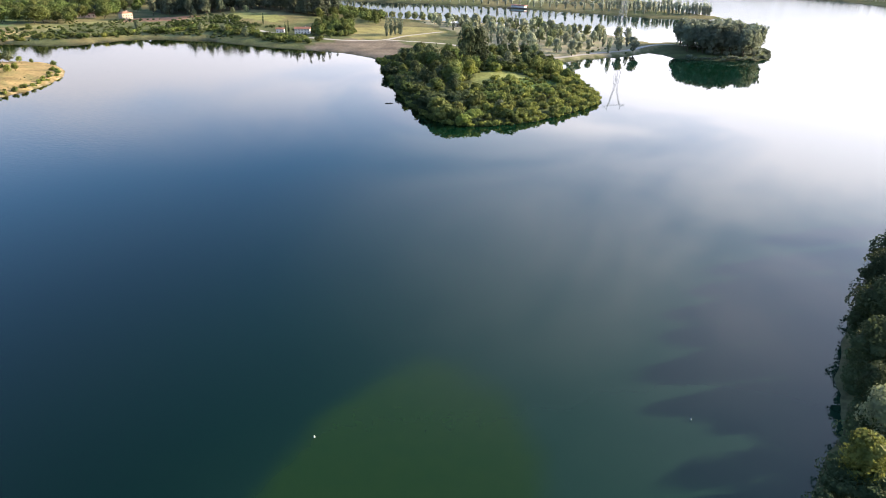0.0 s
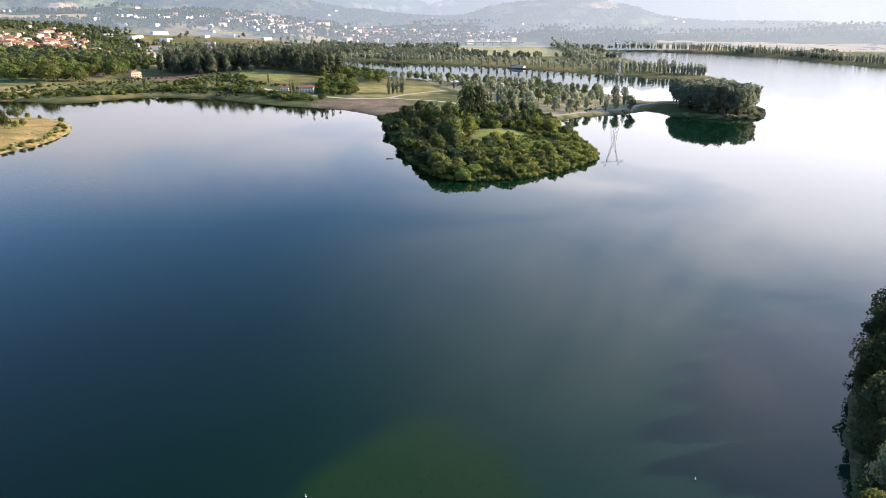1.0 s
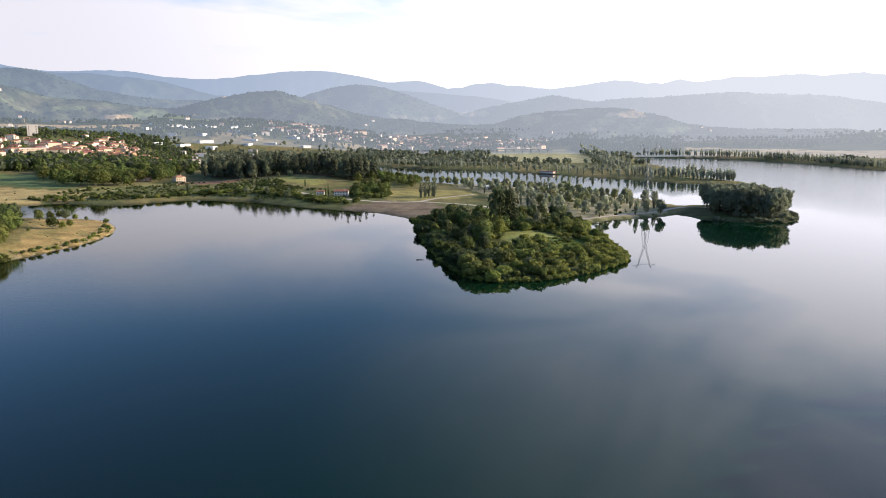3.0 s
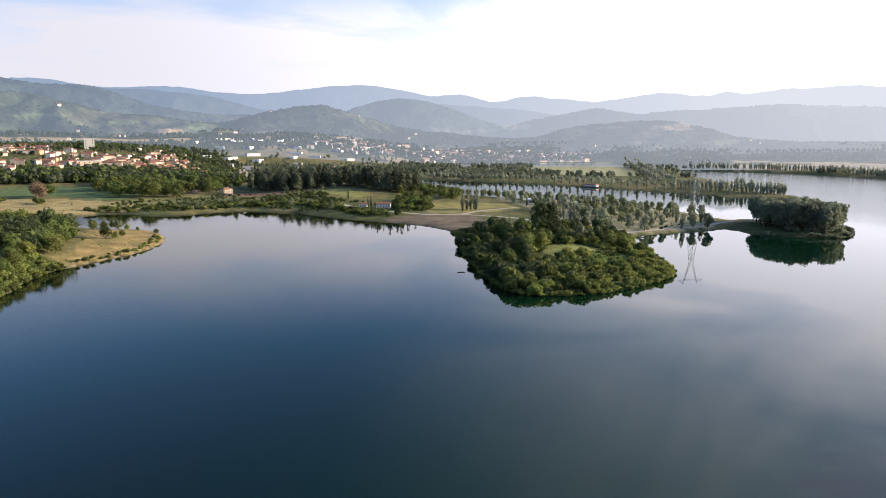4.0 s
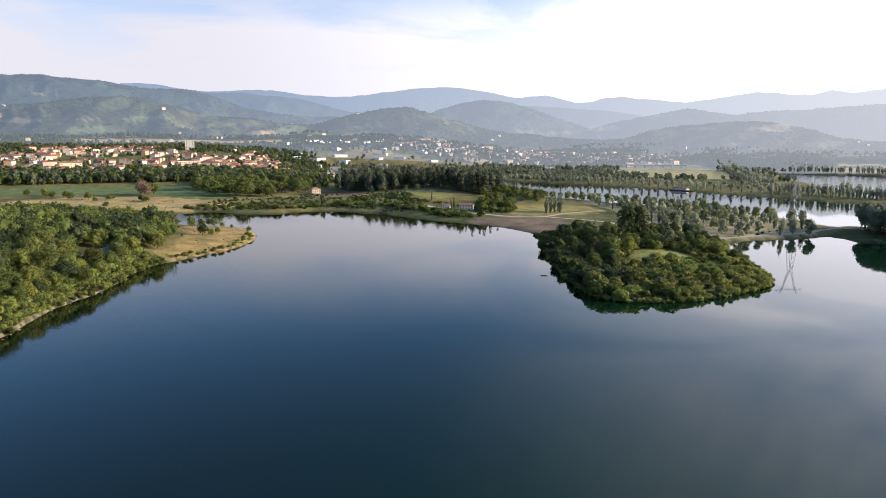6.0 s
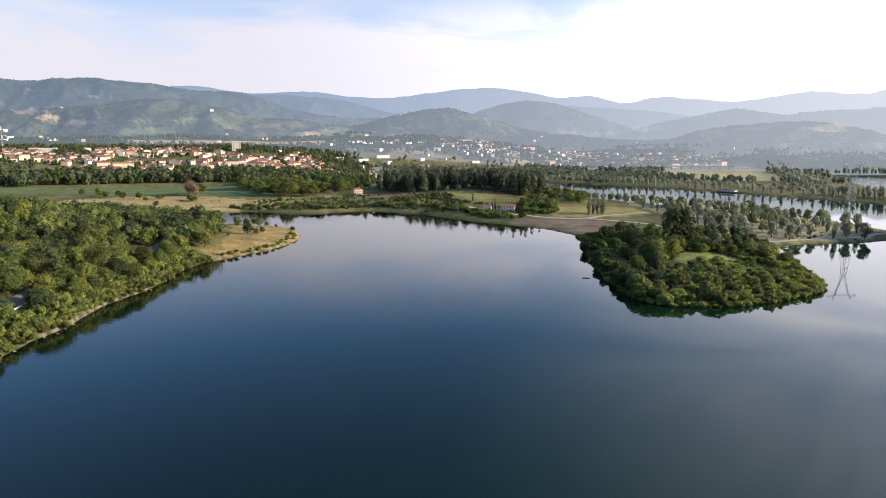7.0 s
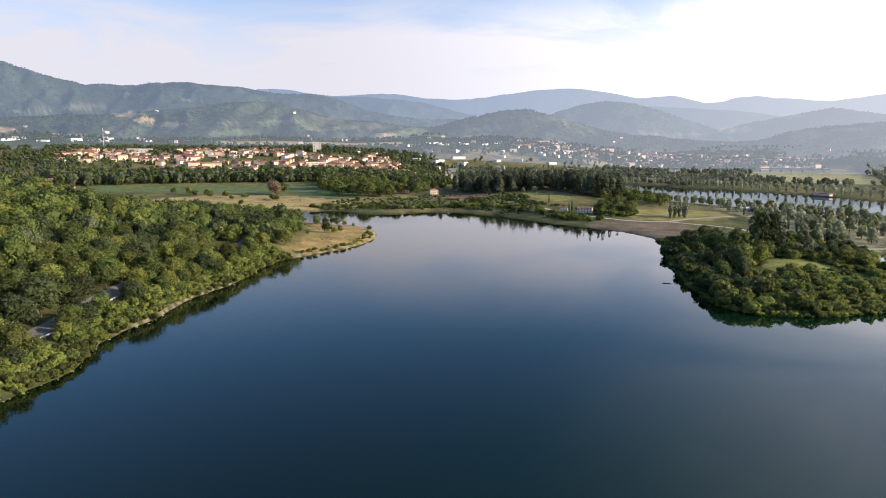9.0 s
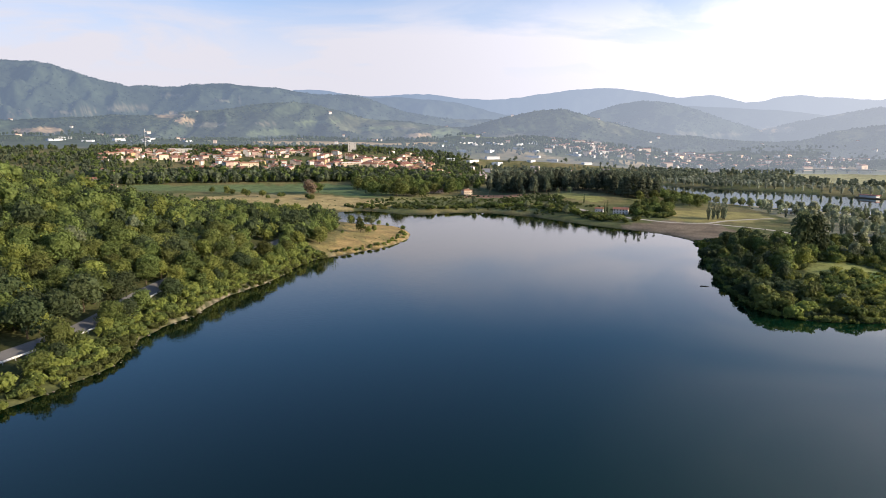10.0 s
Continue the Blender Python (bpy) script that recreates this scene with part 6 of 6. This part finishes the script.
place(house("apartment_block", 30, 12, 9.5, 1.9, MAT_WALL_CREAM, MAT_ROOF, "cream apartment block with a tiled roof", 3, 5, chimney=False), -760, 828, facing(-760, 828) + 14, True)
place(house("apartment_block", 26, 12, 11, 1.9, MAT_WALL_CREAM, MAT_ROOF, "tall cream apartment block with a tiled roof", 3, 4, chimney=False), -590, 922, facing(-590, 922) + -8, True)
place(house("warehouse", 34, 14, 6, 0, MAT_WALL_CREAM, MAT_SHED, "low cream flat-roofed hall in the town", 2, 5, chimney=False), -650, 954, facing(-650, 954) + 14, True)
SHEDS = [house("industrial_shed", w, d, h, 0, MAT_SHED, MAT_SHED, "long pale industrial shed with a flat roof", windows=False) for w, d, h in ((42, 24, 6), (28, 20, 5.5), (56, 22, 5))]
settle(SHEDS, 34, -27, -13, 1480, 1950, 44, "sheds of the industrial estate", 0.3, seed=71)
settle(SHEDS, 9, -57, -47, 1850, 2150, 60, "sheds of the industrial estate", seed=72)
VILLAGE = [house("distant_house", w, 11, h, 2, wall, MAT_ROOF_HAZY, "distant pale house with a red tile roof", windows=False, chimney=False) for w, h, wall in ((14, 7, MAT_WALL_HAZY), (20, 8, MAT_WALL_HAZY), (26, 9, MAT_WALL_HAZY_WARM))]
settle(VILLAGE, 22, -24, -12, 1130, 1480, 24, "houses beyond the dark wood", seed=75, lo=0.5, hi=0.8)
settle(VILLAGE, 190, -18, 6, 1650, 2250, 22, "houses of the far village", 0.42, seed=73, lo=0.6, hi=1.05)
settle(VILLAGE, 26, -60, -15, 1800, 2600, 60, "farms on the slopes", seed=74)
for x, y, z in SLOPE[rng.choice(len(SLOPE), 40, replace=False)]:
    ob = copy_thing(VILLAGE[0], Matrix.Identity(4))
    ob.matrix_basis = pose(x, y, z - 1, 0, 0, facing(x, y) + rng.normal(0, 25)) @ Matrix.Scale(rng.uniform(0.7, 1.0), 4)
    ob["group"] = "farms on the slopes"


# ---- pylon ----
def beam(vs, fs, p, q, r):
    p, q = Vector(p), Vector(q)
    ax = (q - p).normalized()
    u = ax.orthogonal().normalized()
    v = ax.cross(u)
    b = len(vs)
    for c in (p, q):
        for su, sv in ((1, 1), (-1, 1), (-1, -1), (1, -1)):
            vs.append(c + (u * su + v * sv) * r)
    fs += [(b + k, b + (k + 1) % 4, b + 4 + (k + 1) % 4, b + 4 + k) for k in range(4)] + [(b + 3, b + 2, b + 1, b), (b + 4, b + 5, b + 6, b + 7)]


def pylon(x, y, h, turn):
    ob = tagged(new("pylon"), "grey steel lattice power pylon with a forked head", "pylon")
    waist, w0, w1 = h * 0.62, 3.6, 1.2

    def corner(sx, sy, z):
        w = w0 + (w1 - w0) * z / waist
        return (sx * w, sy * w, z)
    for sx, sy in ((1, 1), (-1, 1), (-1, -1), (1, -1)):
        vs, fs = [], []
        beam(vs, fs, corner(sx, sy, -1), corner(sx, sy, waist), 0.09)
        part("leg", mesh_of("leg", vs, fs, MAT_METAL), ob)
    vs, fs = [], []
    for k in range(8):
        z0, z1 = waist * k / 8, waist * (k + 1) / 8
        for a, b in (((1, 1), (-1, 1)), ((-1, 1), (-1, -1)), ((-1, -1), (1, -1)), ((1, -1), (1, 1))):
            beam(vs, fs, corner(*a, z0), corner(*b, z1), 0.035)
            beam(vs, fs, corner(*b, z0), corner(*a, z1), 0.035)
    part("bracing", mesh_of("bracing", vs, fs, MAT_METAL), ob)
    for s in (-1, 1):
        vs, fs = [], []
        for yy in (-0.8, 0.8):
            beam(vs, fs, (s * w1, yy, waist), (s * 6.5, yy * 0.6, h), 0.08)
            beam(vs, fs, (s * w1 * 0.2, yy, waist), (s * 5.0, yy * 0.6, h * 0.93), 0.08)
        part("fork", mesh_of("fork", vs, fs, MAT_METAL), ob)
    vs, fs = [], []
    beam(vs, fs, (-11, 0, h * 0.93), (11, 0, h * 0.93), 0.12)
    beam(vs, fs, (-11, 0, h * 0.93), (-6, 0, h * 0.97), 0.08)
    beam(vs, fs, (11, 0, h * 0.93), (6, 0, h * 0.97), 0.08)
    part("crossarm", mesh_of("crossarm", vs, fs, MAT_METAL), ob)
    ob.matrix_basis = pose(x, y, height_at(x, y), 0, 0, turn)
    return ob


pylon(137, 535, 48, 20)


# ---- the parapet of the shore road ----
def guard_rail(points, offset):
    """A low white rail on posts along the lake side of the road."""
    c = curve_through(points, 3.0)
    d = np.gradient(c, axis=0)
    d /= np.linalg.norm(d, axis=1)[:, None]
    p = c + np.column_stack([d[:, 1], -d[:, 0]]) * offset
    z = land_height(p[:, 0], p[:, 1], shore(p[:, 0], p[:, 1])) + 0.35
    ob = tagged(new("guard_rail"), "low pale metal guard rail beside the road", "guard rail")
    post = mesh_of("post", *box(-0.08, 0.08, -0.08, 0.08, -0.8, 0.85), MAT_METAL)
    for (x, y), h in zip(p, z):
        part("post", post, ob, m=pose(x, y, float(h)))
    for low, high, name in ((0.45, 0.62, "lower_rail"), (0.72, 0.92, "rail")):
        vs, fs = [], []
        for i, ((x, y), h) in enumerate(zip(p, z)):
            vs += [(x, y, h + low), (x, y, h + high), (x + 0.07, y, h + high), (x + 0.07, y, h + low)]
            if i:
                b = 4 * i
                fs += [(b - 4 + k, b + k, b + (k + 1) % 4, b - 4 + (k + 1) % 4) for k in range(4)]
        part(name, mesh_of(name, vs, fs, MAT_RAIL), ob)
    return ob


guard_rail(ROAD[1:5], 4.0)
guard_rail(ROAD[5:9], 4.0)


# ---- small things on the water ----
def floating_log(x, y, length, turn):
    """A waterlogged trunk with a stub of branch."""
    vs, fs = [], []
    for k in range(9):
        u = k / 8
        r = 0.28 * (1 - 0.5 * u) * (0.6 if k in (0, 8) else 1)
        for j in range(8):
            a = j * math.pi / 4
            vs.append(((u - 0.5) * length, math.cos(a) * r + math.sin(u * 5) * 0.2, math.sin(a) * r))
    for k in range(8):
        for j in range(8):
            fs.append((k * 8 + j, k * 8 + (j + 1) % 8, k * 8 + 8 + (j + 1) % 8, k * 8 + 8 + j))
    fs += [tuple(range(7, -1, -1)), tuple(range(64, 72))]
    beam(vs, fs, (0.1 * length, 0, 0), (0.2 * length, 0.6, 0.5), 0.07)
    ob = tagged(new("floating_log", mesh_of("floating_log", vs, fs, MAT_BARK, True)), "dark waterlogged tree trunk afloat on the lake", "log")
    ob.matrix_basis = pose(x, y, 0.05, 0, 0, turn)


floating_log(-25, 309.6, 3.6, 8)


def float_buoy(x, y):
    """A small white float with a collar."""
    bm = bmesh.new()
    bmesh.ops.create_uvsphere(bm, u_segments=10, v_segments=8, radius=0.13)
    bmesh.ops.create_cone(bm, segments=10, radius1=0.08, radius2=0.05, depth=0.16, cap_ends=True, matrix=Matrix.Translation((0, 0, 0.24)))
    me = bpy.data.meshes.new("float_buoy")
    bm.to_mesh(me)
    bm.free()
    me.materials.append(MAT_WALL_WHITE)
    ob = tagged(new("float_buoy", me), "small white float on the green water", "buoy")
    ob.location = (x, y, 0.05)


float_buoy(-18.2, 75.4)
float_buoy(36.5, 79.3)


# ---- boulders along the west shore ----
def stone_mesh(seed):
    q = np.random.default_rng(seed)
    v, f = BALL[1]
    return grid_mesh("boulder", v * (1 + q.normal(0, 0.16, (len(v), 1))) * (1, 0.8, 0.55), f, MAT_STONE, False)


STONES = [stone_mesh(s) for s in (1, 2, 3)]
line = curve_through(WEST_SHORE[::-1], 2.2)
for x, y in line[::1]:
    if rng.uniform() < 0.5:
        s = rng.triangular(0.15, 0.25, 0.7)
        ob = tagged(new("boulder", STONES[rng.integers(3)]), "rough grey-brown boulder at the waterline", "boulder", "boulders along the west shore")
        ob.matrix_basis = pose(x + rng.uniform(-0.6, 1.6), y + rng.normal(0, 0.5), 0.02, 0, 0, rng.uniform(0, 360)) @ Matrix.Scale(s, 4)


# ---- rowing jetty across the channel ----
def jetty(x, y, turn):
    ob = tagged(new("jetty"), "long low red and white rowing jetty on the bank", "jetty")
    part("deck", mesh_of("deck", *box(-16, 16, -2.5, 2.5, 0.2, 0.8), MAT_WOOD), ob)
    part("boathouse", mesh_of("boathouse", *box(-12, 10, 0.5, 6, 0.8, 3.2), MAT_WALL_WHITE), ob)
    part("roof", mesh_of("roof", *box(-13, 11, -0.2, 6.6, 3.2, 3.9), MAT_RED), ob)
    for k in range(6):
        part("pile", mesh_of("pile", *box(-14.2 + 5.6 * k, -13.8 + 5.6 * k, -2.2, -1.8, -1.5, 1.0), MAT_WOOD), ob)
    ob.matrix_basis = pose(x, y, 0.35, 0, 0, turn)


jetty(99, 932, -45)


# ---- far bridges, mast ----
def viaduct(x, y, z, length, turn, piers, depth, label, mat=MAT_WALL_WHITE):
    ob = tagged(new("viaduct"), label, "viaduct")
    part("deck", mesh_of("deck", *box(-length / 2, length / 2, -4, 4, -1.6, 1.2), mat), ob)
    for k in range(piers):
        u = ((k + 0.5) / piers - 0.5) * length
        part("pier", mesh_of("pier", *box(u - 1.6, u + 1.6, -3, 3, -depth, -1.6), mat), ob)
    ob.matrix_basis = pose(x, y, z, 0, 0, turn)


viaduct(-687, 3177, 173, 190, 12, 5, 45, "white road viaduct across a far side valley", MAT_WALL_HAZY)
viaduct(-168, 1554, height_at(-168, 1554) + 7, 150, -4, 8, 12, "long pale motorway bridge across the valley floor")
viaduct(60, 1590, height_at(60, 1590) + 7, 240, 2, 12, 12, "long pale motorway bridge among the poplars")


def mast(x, y, h):
    ob = tagged(new("mast"), "tall thin steel mast above the town", "mast")
    z = height_at(x, y)
    part("pole", mesh_of("pole", *box(-0.45, 0.45, -0.45, 0.45, -1, h), MAT_METAL), ob)
    part("platform", mesh_of("platform", *box(-1.6, 1.6, -1.6, 1.6, h * 0.86, h * 0.9), MAT_METAL), ob)
    ob.matrix_basis = pose(x, y, z, 0, 0, 0)


mast(-1150, 957, 42)
mast(-15, 1403, 40)
